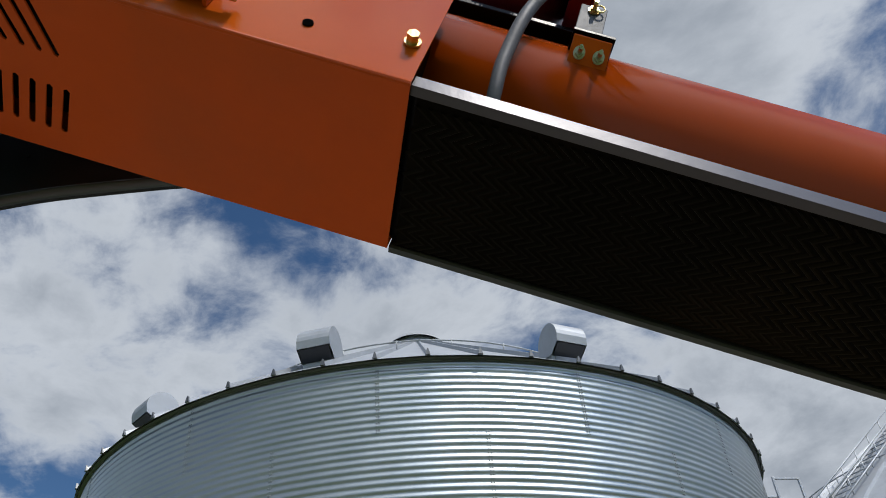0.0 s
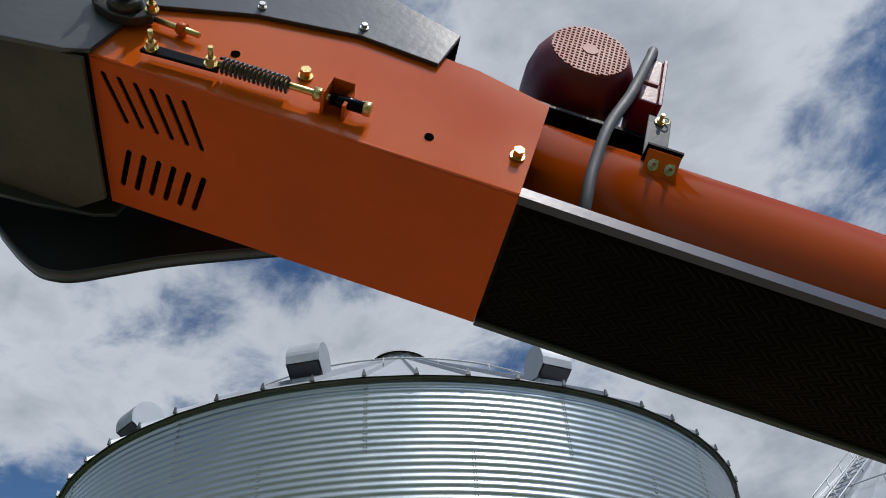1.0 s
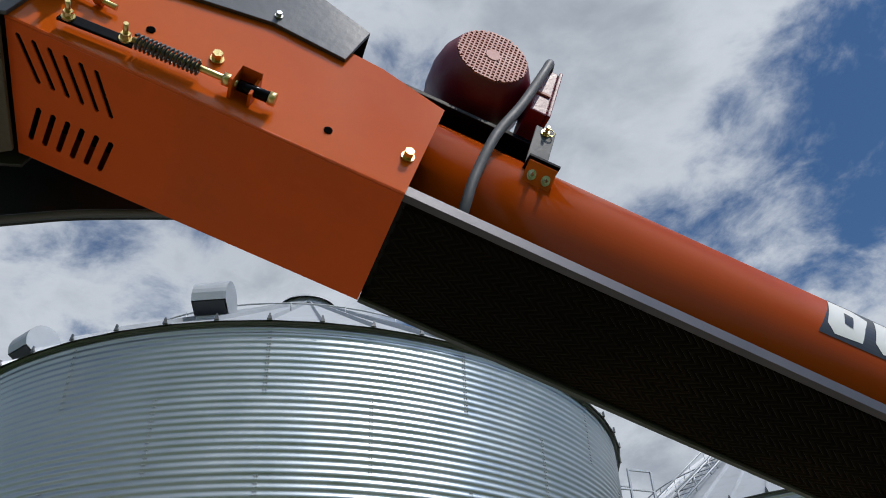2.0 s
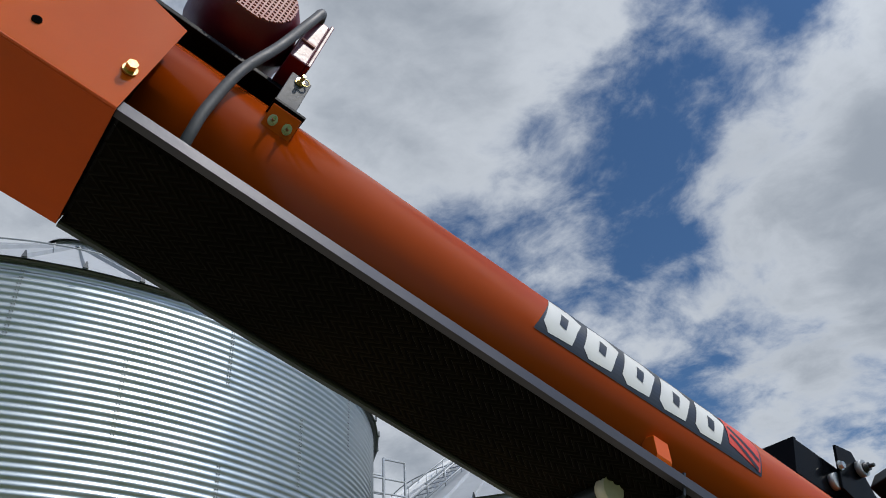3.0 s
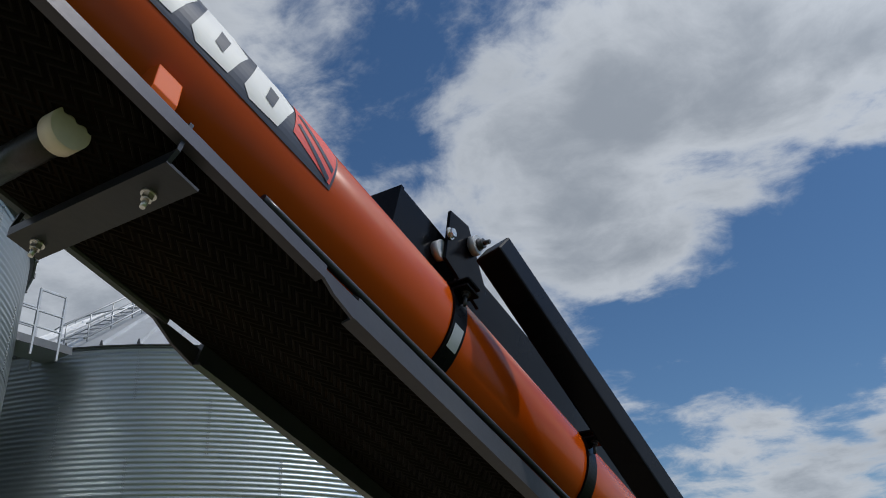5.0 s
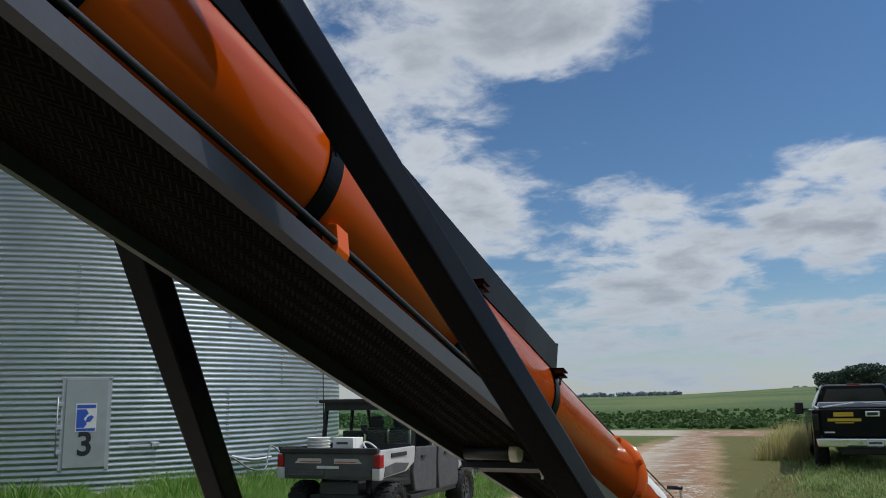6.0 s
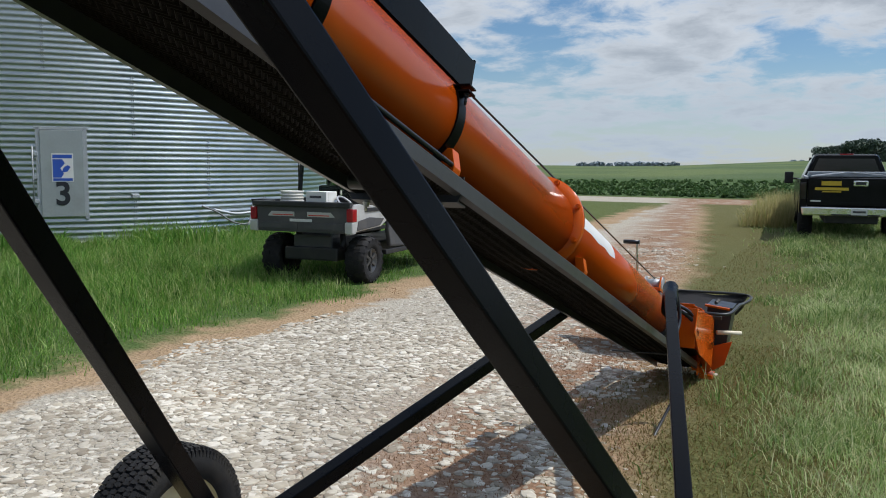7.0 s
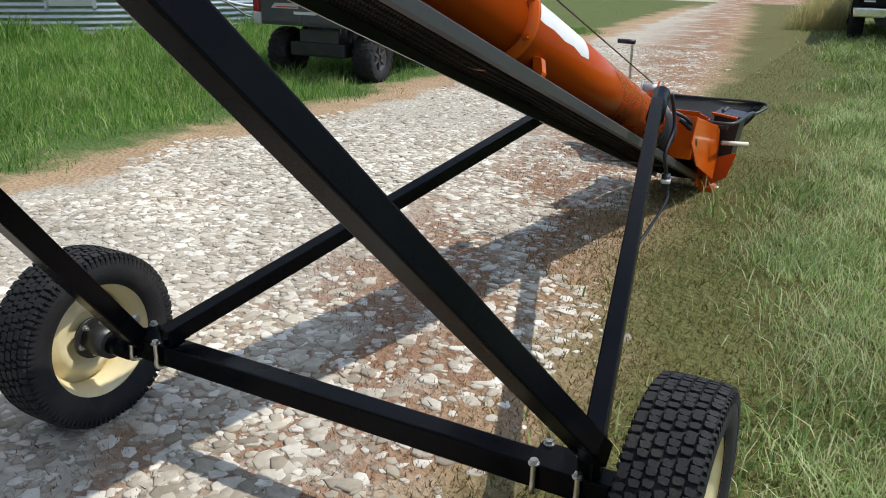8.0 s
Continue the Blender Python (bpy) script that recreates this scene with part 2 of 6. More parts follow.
def add_cyl(bm, p, q, r, r2=None, seg=16, caps=True):
    L = (Vector(q) - Vector(p)).length
    r2 = r if r2 is None else r2
    m = axis_matrix(p, q) @ Matrix.Translation((0, 0, L / 2))
    g = bmesh.ops.create_cone(bm, cap_ends=caps, cap_tris=False, segments=seg, radius1=r, radius2=r2, depth=L, matrix=m)
    for v in g["verts"]:
        for f in v.link_faces:
            if len(f.verts) == 4:
                f.smooth = True
    return g["verts"]


def cyl_bm(p, q, r, r2=None, seg=16, caps=True):
    bm = bmesh.new()
    add_cyl(bm, p, q, r, r2, seg, caps)
    return bm


def beam_bm(p, q, w, h, bevel=0.006, up=(0, 0, 1)):
    """A square steel tube with rounded edges from p to q."""
    bm = bmesh.new()
    L = (Vector(q) - Vector(p)).length
    add_box(bm, (-w / 2, -h / 2, 0), (w / 2, h / 2, L), bevel, axis_matrix(p, q, up))
    return bm


def tube_bm(points, r, seg=10):
    """A bent round bar or hose through the points."""
    bm = bmesh.new()
    pts = [Vector(p) for p in points]
    smooth = []
    n = len(pts)
    for i in range(n - 1):
        p0, p1, p2, p3 = pts[max(i - 1, 0)], pts[i], pts[i + 1], pts[min(i + 2, n - 1)]
        for k in range(6):
            t = k / 6
            smooth.append(0.5 * ((2 * p1) + (p2 - p0) * t + (2 * p0 - 5 * p1 + 4 * p2 - p3) * t * t + (3 * p1 - p0 - 3 * p2 + p3) * t ** 3))
    smooth.append(pts[-1])
    rings = []
    prev = None
    for i, p in enumerate(smooth):
        d = (smooth[min(i + 1, len(smooth) - 1)] - smooth[max(i - 1, 0)]).normalized()
        if prev is None:
            prev = d.orthogonal().normalized()
        prev = (prev - d * prev.dot(d)).normalized()
        b = d.cross(prev)
        rings.append([bm.verts.new(p + r * (math.cos(2 * math.pi * k / seg) * prev + math.sin(2 * math.pi * k / seg) * b)) for k in range(seg)])
    for a, b in zip(rings, rings[1:]):
        for k in range(seg):
            f = bm.faces.new((a[k], a[(k + 1) % seg], b[(k + 1) % seg], b[k]))
            f.smooth = True
    bm.faces.new(rings[0])
    bm.faces.new(rings[-1])
    return bm


def prism_bm(outline, axis, lo, hi, bevel=0.0):
    """An outline in a plane, pushed along an axis from lo to hi. axis 0: outline is (y, z); 1: (x, z); 2: (x, y)."""
    bm = bmesh.new()

    def put(a, b, c):
        return ((c, a, b), (a, c, b), (a, b, c))[axis]
    v0 = [bm.verts.new(put(a, b, lo)) for a, b in outline]
    v1 = [bm.verts.new(put(a, b, hi)) for a, b in outline]
    n = len(outline)
    bm.faces.new(v0)
    bm.faces.new(v1)
    for k in range(n):
        bm.faces.new((v0[k], v0[(k + 1) % n], v1[(k + 1) % n], v1[k]))
    if bevel:
        bmesh.ops.recalc_face_normals(bm, faces=bm.faces)
        bmesh.ops.bevel(bm, geom=list(bm.edges), offset=bevel, segments=2, affect="EDGES", profile=0.6)
    return bm


def lathe_bm(profile, seg=48, axis="x"):
    """A profile of (radius, along) turned round an axis."""
    bm = bmesh.new()
    rings = []
    for k in range(seg):
        a = 2 * math.pi * k / seg
        c, s = math.cos(a), math.sin(a)
        rings.append([bm.verts.new((h, r * c, r * s) if axis == "x" else (r * c, r * s, h)) for r, h in profile])
    for k in range(seg):
        a, b = rings[k], rings[(k + 1) % seg]
        for j in range(len(profile) - 1):
            f = bm.faces.new((a[j], a[j + 1], b[j + 1], b[j]))
            f.smooth = True
    return bm


def hex_bolt_bm(p, d, size=0.012, length=0.02, shank=0.0):
    """A washer, hexagon head and, if wanted, a threaded end standing out of it."""
    bm = bmesh.new()
    p, d = Vector(p), Vector(d).normalized()
    add_cyl(bm, p, p + d * 0.003, size * 1.35, seg=14)
    for f in bm.faces:
        f.smooth = False
    add_cyl(bm, p + d * 0.003, p + d * (0.003 + length * 0.6), size, seg=6)
    for f in bm.faces:
        f.smooth = False
    if shank:
        add_cyl(bm, p + d * length * 0.6, p + d * (length * 0.6 + shank), size * 0.55, size * 0.5, seg=10)
    return bm


# ---- ground ----
def ground_material():
    """Crushed limestone lane, bare dirt shoulders, mown and tall grass, crop land and a cross road, by place on the plan."""
    m = bpy.data.materials.new("farmyard_ground")
    m.use_nodes = True
    t = m.node_tree
    b = t.nodes["Principled BSDF"]
    pos = t.nodes.new("ShaderNodeTexCoord").outputs["Object"]
    sp = t.nodes.new("ShaderNodeSeparateXYZ")
    t.links.new(pos, sp.inputs[0])
    X, Y = sp.outputs["X"], sp.outputs["Y"]

    def mt(op, a, c=None, d=None):
        n = t.nodes.new("ShaderNodeMath")
        n.operation = op
        for i, v in enumerate((a, c, d)):
            if v is None:
                continue
            if isinstance(v, (int, float)):
                n.inputs[i].default_value = v
            else:
                t.links.new(v, n.inputs[i])
        return n.outputs[0]

    def noise_at(sc, detail, rough=0.55):
        n = t.nodes.new("ShaderNodeTexNoise")
        t.links.new(pos, n.inputs["Vector"])
        n.inputs["Scale"].default_value, n.inputs["Detail"].default_value, n.inputs["Roughness"].default_value = sc, detail, rough
        return n.outputs["Fac"]

    def step(v, lo, hi):
        n = t.nodes.new("ShaderNodeMapRange")
        n.interpolation_type = "SMOOTHSTEP"
        t.links.new(v, n.inputs["Value"])
        n.inputs["From Min"].default_value, n.inputs["From Max"].default_value = lo, hi
        return n.outputs[0]

    def mix(f, a, c):
        n = t.nodes.new("ShaderNodeMix")
        n.data_type = "RGBA"
        t.links.new(f, n.inputs[0])
        for i, v in ((6, a), (7, c)):
            if isinstance(v, tuple):
                n.inputs[i].default_value = (*v, 1)
            else:
                t.links.new(v, n.inputs[i])
        return n.outputs[2]
    wob = mt("MULTIPLY", mt("SUBTRACT", noise_at(0.9, 5, 0.65), 0.5), 1.5)
    wob2 = mt("MULTIPLY", mt("SUBTRACT", noise_at(5.0, 4), 0.5), 0.35)
    bend = mt("MULTIPLY", mt("MAXIMUM", mt("SUBTRACT", Y, 8.0), 0.0), -0.08)
    left = mt("ADD", mt("SUBTRACT", X, mt("ADD", bend, -3.7)), mt("ADD", wob, wob2))
    right = mt("ADD", mt("SUBTRACT", mt("MULTIPLY", mt("SUBTRACT", Y, 2.0), -0.135), X), mt("ADD", mt("MULTIPLY", wob, 0.7), wob2))
    lane = mt("MULTIPLY", step(left, 0.0, 0.25), step(right, -0.25, 0.35))
    dirt = mt("MULTIPLY", step(left, -0.75, -0.3), step(right, -0.55, 0.1))
    far_road = mt("MULTIPLY", step(Y, 33.2, 33.8), mt("SUBTRACT", 1.0, step(Y, 38.8, 39.6)))
    lane = mt("MAXIMUM", mt("MULTIPLY", lane, mt("SUBTRACT", 1.0, step(Y, 38.5, 39.5))), far_road)
    vor = t.nodes.new("ShaderNodeTexVoronoi")
    t.links.new(pos, vor.inputs["Vector"])
    vor.inputs["Scale"].default_value = 26
    stone = mix(noise_at(9, 6, 0.7), (0.26, 0.225, 0.17), (0.44, 0.40, 0.33))
    bw = t.nodes.new("ShaderNodeRGBToBW")
    t.links.new(vor.outputs["Color"], bw.inputs[0])
    stone = mix(mt("MULTIPLY", bw.outputs[0], 0.6), stone, (0.48, 0.45, 0.38))
    tan = mix(noise_at(3.0, 6, 0.6), (0.42, 0.30, 0.18), (0.25, 0.17, 0.10))
    rust = mix(noise_at(60, 3), (0.18, 0.085, 0.045), (0.30, 0.165, 0.09))
    gravel = mix(step(noise_at(0.8, 5, 0.6), 0.56, 0.70), stone, tan)
    # reddish dry weeds creep in from the right-hand verge
    edge = mt("MULTIPLY", mt("SUBTRACT", 1.0, step(right, 0.5, 2.0)), step(noise_at(1.6, 6, 0.65), 0.37, 0.50))
    gravel = mix(mt("MULTIPLY", edge, 0.85), gravel, rust)
    grass = mix(noise_at(0.7, 6, 0.6), (0.045, 0.085, 0.02), (0.085, 0.135, 0.035))
    grass = mix(mt("MULTIPLY", step(noise_at(38, 3), 0.5, 0.75), 0.6), grass, (0.10, 0.12, 0.04))
    olive = mt("MULTIPLY", mt("MULTIPLY", step(right, -3.0, -1.2), step(left, 0.6, 1.6)), 0.85)
    grass = mix(olive, grass, mix(noise_at(30, 4), (0.072, 0.080, 0.024), (0.135, 0.112, 0.040)))
    grass = mix(mt("MULTIPLY", step(Y, 11.0, 19.0), 0.35), grass, mix(noise_at(1.2, 5), (0.10, 0.095, 0.032), (0.16, 0.13, 0.05)))
    crop = mix(noise_at(0.05, 6, 0.6), (0.035, 0.075, 0.02), (0.07, 0.11, 0.03))
    stripes = step(Y, 84.0, 100.0)
    wide = t.nodes.new("ShaderNodeMapping")
    wide.inputs["Scale"].default_value = (0.0022, 0.016, 1.0)
    t.links.new(pos, wide.inputs[0])
    strips = t.nodes.new("ShaderNodeTexNoise")
    strips.inputs["Scale"].default_value, strips.inputs["Detail"].default_value = 1.0, 4
    t.links.new(wide.outputs[0], strips.inputs["Vector"])
    crop = mix(stripes, crop, mix(step(strips.outputs["Fac"], 0.40, 0.60), (0.11, 0.145, 0.052), (0.068, 0.105, 0.042)))
    land = mix(step(Y, 39.6, 41.0), grass, crop)
    land = mix(mt("MULTIPLY", dirt, mt("SUBTRACT", 1.0, step(Y, 24.0, 34.0))), land, tan)
    col = mix(lane, land, gravel)
    t.links.new(col, b.inputs["Base Color"])
    b.inputs["Roughness"].default_value = 0.95
    b.inputs["Specular IOR Level"].default_value = 0.2
    bp = t.nodes.new("ShaderNodeBump")
    bp.inputs["Strength"].default_value, bp.inputs["Distance"].default_value = 0.7, 0.03
    t.links.new(mt("ADD", vor.outputs["Distance"], noise_at(45, 5)), bp.inputs["Height"])
    t.links.new(bp.outputs[0], b.inputs["Normal"])
    return m


YARD = 0.058


def ground_z(x, y):
    """Flat yard, land that rises very gently to the far fields."""
    d = min(max(0.0, math.hypot(x, y) - 60.0), 420.0)
    q = min(1.0, max(0.0, (x / max(abs(y), 1.0) + 0.30) / 0.36)) if y > 0 else 0.0
    return YARD + d * (0.0006 + 0.0135 * q * q * (3 - 2 * q))


bm = bmesh.new()
radii = [0, 3, 6, 10, 16, 24, 36, 48, 60, 75, 90, 115, 140, 180, 220, 280, 350, 420, 480, 600, 1000, 1800, 4000]
rings = []
for r in radii[1:]:
    rings.append([bm.verts.new((r * math.cos(2 * math.pi * k / 96), r * math.sin(2 * math.pi * k / 96),
                                ground_z(r * math.cos(2 * math.pi * k / 96), r * math.sin(2 * math.pi * k / 96)))) for k in range(96)])
c = bm.verts.new((0, 0, YARD))
for k in range(96):
    bm.faces.new((c, rings[0][k], rings[0][(k + 1) % 96]))
for a, b in zip(rings, rings[1:]):
    for k in range(96):
        bm.faces.new((a[k], b[k], b[(k + 1) % 96], a[(k + 1) % 96]))
ground = part("ground", bm, ground_material())
tagged(ground, "farmyard ground with limestone lane, dirt and grass", "ground", kind="structure")


# ---- grain bins ----
def corrugated_sheet(radius, arc, rows, pitch=0.1016, amp=0.008, cols=16):
    verts, faces = [], []
    n = rows * 6
    for i in range(n + 1):
        z = i * pitch / 6
        r = radius + amp * math.sin(2 * math.pi * i / 6)
        for j in range(cols + 1):
            a = arc * j / cols
            verts.append((r * math.cos(a), r * math.sin(a), z))
    for i in range(n):
        for j in range(cols):
            k = i * (cols + 1) + j
            faces.append((k, k + 1, k + cols + 2, k + cols + 1))
    return mesh_of("sheet", verts, faces, True)


def seam_bolts(radius, rows, pitch=0.1016):
    bm = bmesh.new()
    for i in range(rows):
        for dz in (0.25, 0.75):
            for da in (0.02, 0.055):
                a = da / radius
                p = Vector((radius * math.cos(a), radius * math.sin(a), (i + dz) * pitch))
                d = Vector((math.cos(a), math.sin(a), 0))
                add_cyl(bm, p, p + d * 0.016, 0.011, 0.008, seg=6)
    return bm


def roof_panel(radius, slope, arc, top_r):
    """One radial roof sheet with its standing rib and the folded rib end at the eave."""
    verts, faces = [], []
    rise = math.tan(slope)
    for s in range(9):
        r = radius + (top_r - radius) * s / 8
        z = (radius - r) * rise
        w = r * arc
        rib = min(0.05, w * 0.25)
        for off, dz in ((0, 0.0), (rib * 0.25, 0.075), (rib * 0.9, 0.075), (rib * 1.2, 0.0), (w, 0.0)):
            a = off / r
            verts.append((r * math.cos(a), r * math.sin(a), z + dz))
    for s in range(8):
        for j in range(4):
            k = s * 5 + j
            faces.append((k, k + 1, k + 6, k + 5))
    faces.append((0, 3, 2, 1))
    return mesh_of("roof_panel", verts, faces)


def vent_bm():
    """Half-round sheet hood with its open mouth facing out and down."""
    bm = bmesh.new()
    w, r = 0.21, 0.24
    prof = [(-0.2, -0.10)] + [(r * math.cos(a) - 0.02, r * math.sin(a) * 1.05) for a in [math.pi - math.pi * k / 14 for k in range(15)]]
    prof = [(-0.24, -0.14)] + prof[1:] + [(0.20, -0.10), (0.02, -0.20)]
    v0 = [bm.verts.new((x, -w, z)) for x, z in prof]
    v1 = [bm.verts.new((x, w, z)) for x, z in prof]
    n = len(prof)
    bm.faces.new(v0)
    bm.faces.new(v1)
    for k in range(n - 2):
        bm.faces.new((v0[k], v0[k + 1], v1[k + 1], v1[k]))
    bm.faces.new((v0[-1], v0[0], v1[0], v1[-1]))
    return bm


def grain_bin(cx, cy, radius, eave, seam, label, vents, first_ring_rows=11):
    arc = 2 * math.pi / 14
    top = thing("grain_bin", label, "grain bin", Matrix.Translation((cx, cy, 0)))
    part("foundation", cyl_bm((0, 0, -0.1), (0, 0, 0.2), radius + 0.05, seg=64), CONCRETE, top, "low round concrete footing")
    sheet = corrugated_sheet(radius, arc * 1.012, 11)
    sheet.materials.append(GALV)
    bolts_me = bpy.data.meshes.new("seam_bolts")
    b = seam_bolts(radius, 11)
    b.to_mesh(bolts_me)
    b.free()
    bolts_me.materials.append(GALV_DULL)
    ring_h = 11 * 0.1016
    z = eave - ring_h
    level = 0
    while z > -0.6:
        for k in range(14):
            a = seam + (k + (0.5 if level % 2 else 0.0)) * arc
            ob = part("wall_sheet", sheet, None, top, m=Matrix.Translation((0, 0, z)) @ Matrix.Rotation(a, 4, "Z") @ Matrix.Diagonal((1 + 0.0006 * (level % 2), 1 + 0.0006 * (level % 2), 1, 1)))
            bo = new("seam_bolts", bolts_me)
            bo.parent = ob
            tagged(bo, kind="stuff")
        z -= ring_h
        level += 1
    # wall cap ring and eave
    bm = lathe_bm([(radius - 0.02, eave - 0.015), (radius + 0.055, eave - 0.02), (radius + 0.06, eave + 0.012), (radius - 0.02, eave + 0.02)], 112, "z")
    part("eave_ring", bm, EAVE, top, "eave angle with the overhang's shade put into its colour")
    slope = radians(35)
    panel = roof_panel(radius + 0.11, slope, 2 * math.pi / 56, 0.55)
    panel.materials.append(GALV_DULL)
    for k in range(56):
        part("roof_panel", panel, None, top, m=Matrix.Translation((0, 0, eave - 0.01)) @ Matrix.Rotation(seam + 2 * math.pi * k / 56, 4, "Z"))
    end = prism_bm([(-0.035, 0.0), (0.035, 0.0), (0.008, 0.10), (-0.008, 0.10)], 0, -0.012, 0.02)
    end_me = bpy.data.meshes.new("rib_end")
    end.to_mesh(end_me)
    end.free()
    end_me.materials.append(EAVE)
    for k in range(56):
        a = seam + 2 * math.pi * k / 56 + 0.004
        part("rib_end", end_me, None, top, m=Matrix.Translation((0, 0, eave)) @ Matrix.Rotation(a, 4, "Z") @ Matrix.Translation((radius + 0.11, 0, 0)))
    peak = eave + (radius + 0.11 - 0.55) * math.tan(slope)
    part("peak_ring", lathe_bm([(0.62, peak - 0.02), (0.62, peak + 0.12), (0.56, peak + 0.12)], 40, "z"), GALV_DULL, top)
    part("peak_cap", lathe_bm([(0.70, peak + 0.10), (0.66, peak + 0.16), (0.3, peak + 0.30), (0.0, peak + 0.36)], 40, "z"), GALV_DULL, top, "domed fill cap at the peak")
    # hand ring on the roof
    rr, rz = radius * 0.66, eave + (radius * 0.34 + 0.11) * math.tan(slope) + 0.16
    part("roof_ring", lathe_bm([(rr + 0.016 * math.cos(k * math.pi / 3), rz + 0.016 * math.sin(k * math.pi / 3)) for k in range(7)], 80, "z"), GALV_DULL, top)
    for k in range(28):
        a = 2 * math.pi * k / 28
        part("ring_post", cyl_bm((rr * math.cos(a), rr * math.sin(a), rz - 0.17), (rr * math.cos(a), rr * math.sin(a), rz + 0.03), 0.012, seg=6), GALV_DULL, top)
    vent_me = bpy.data.meshes.new("roof_vent")
    v = vent_bm()
    bmesh.ops.recalc_face_normals(v, faces=v.faces)
    v.to_mesh(vent_me)
    v.free()
    vent_me.materials.append(GALV_DULL)
    # Black strip across the vent opening, painted for the dark inside the hood
    mouth_dark_me = bpy.data.meshes.new("mouth")
    v = prism_bm([(0.19, -0.11), (0.03, -0.205), (0.03, -0.2), (0.18, -0.11)], 1, -0.19, 0.19)
    v.to_mesh(mouth_dark_me)
    v.free()
    mouth_dark_me.materials.append(DECAL_BLACK)
    neck_me = bpy.data.meshes.new("neck")
    v = box_bm((-0.18, -0.19, -0.45), (0.02, 0.19, -0.12), 0.01)
    v.to_mesh(neck_me)
    v.free()
    neck_me.materials.append(GALV_DULL)
    for deg in vents:
        r = radius - 0.5
        m = Matrix.Rotation(radians(deg), 4, "Z") @ Matrix.Translation((r, 0, eave + (radius + 0.11 - r) * math.tan(slope) + 0.30)) @ Matrix.Scale(1.25, 4)
        hood = part("roof_vent", vent_me, None, top, "half-round galvanised roof vent hood", m=m)
        for nm, me in (("mouth", mouth_dark_me), ("neck", neck_me)):
            o = new(nm, me)
            o.parent = hood
    return top, peak


bin_a, peak_a = grain_bin(-15.44, -1.50, 6.53, 8.196, radians(-13.64), "round corrugated galvanised steel grain bin with conical roof", (-55.5, -22.5, 14))
bin_b, peak_b = grain_bin(-16.45, 12.25, 6.53, 7.64, radians(-54.2), "corrugated galvanised steel grain bin with numbered access door", (60,))


# ---- belt conveyor ----
ALPHA = radians(18.41)
CM = Matrix.Translation((0, 0, 1.654)) @ Matrix.Rotation(-ALPHA, 4, "X")     # x across, y down the conveyor, z square to it
conveyor = thing("belt_conveyor", "orange tube grain belt conveyor on a black wheeled undercarriage", "conveyor")
TC, TR = 0.055, 0.152


def cpart(name, bm, mat, label="", parent=None):
    if parent is None:
        return part(name, bm, mat, conveyor, label, m=CM)
    return part(name, bm, mat, parent, label)


def W_(x, u, n):
    return CM @ Vector((x, u, n))


tube = cpart("upper_tube", cyl_bm((0, -4.0, TC), (0, 0.985, TC), TR, seg=96), TUBE_ORANGE, "glossy orange steel tube")
lower = cpart("lower_tube", cyl_bm((0, 0.985, TC), (0, 3.22, TC), TR - 0.008, seg=96), TUBE_ORANGE)
fl = cpart("flange", lathe_bm([(TR - 0.01, -0.012), (TR + 0.035, -0.012), (TR + 0.035, 0.0), (TR + 0.035, 0.002), (TR + 0.035, 0.014), (TR - 0.01, 0.014)], 64, "z"), ORANGE, "bolted pipe flange")
fl.matrix_basis = CM @ Matrix.Translation((0, 0.985, TC)) @ Matrix.Rotation(-math.pi / 2, 4, "X")
for k in range(8):
    a = radians(22.5 + 45 * k)
    for sgn in (-1,):
        cpart("flange_bolt", hex_bolt_bm(((TR + 0.02) * math.cos(a), 0.973, TC + (TR + 0.02) * math.sin(a)), (0, -1, 0), 0.009, 0.016), ORANGE)

# belt return side with woven herringbone face
bm = bmesh.new()
nu = 84
grid = []
for i in range(nu + 1):
    u = -3.935 + 8.485 * i / nu
    row = []
    for j in range(9):
        x = -0.1615 + 0.323 * j / 8
        row.append(bm.verts.new((x, u, -0.112 - 0.012 * (1 - (x / 0.168) ** 2) + 0.004 * math.sin(u * 5))))
    grid.append(row)
for a, b in zip(grid, grid[1:]):
    for j in range(8):
        bm.faces.new((a[j], a[j + 1], b[j + 1], b[j])).smooth = True
belt = cpart("belt", bm, BELT, "worn black rubber belt with herringbone face")
verts, faces = [], []
step_u, per, amp, hw = 0.0185, 0.042, 0.0135, 0.0052
x_pts = [-0.151 + per / 2 * k for k in range(int(0.302 / (per / 2)) + 1)]
u = -3.92
while u < 4.5:
    base = len(verts)
    for k, x in enumerate(x_pts):
        uu = u + (amp if k % 2 else -amp)
        n = -0.112 - 0.012 * (1 - (x / 0.168) ** 2) + 0.004 * math.sin(uu * 5)
        verts += [(x, uu - hw * 1.3, n + 0.001), (x, uu - hw * 0.4, n - 0.0035), (x, uu + hw * 0.4, n - 0.0035), (x, uu + hw * 1.3, n + 0.001)]
    for k in range(len(x_pts) - 1):
        p = base + 4 * k
        for j in range(3):
            faces.append((p + j, p + j + 1, p + j + 5, p + j + 4))
    u += step_u
tread = part("belt_tread", mesh_of("belt_tread", verts, faces), BELT_WORN, belt)
tagged(tread, kind="stuff")

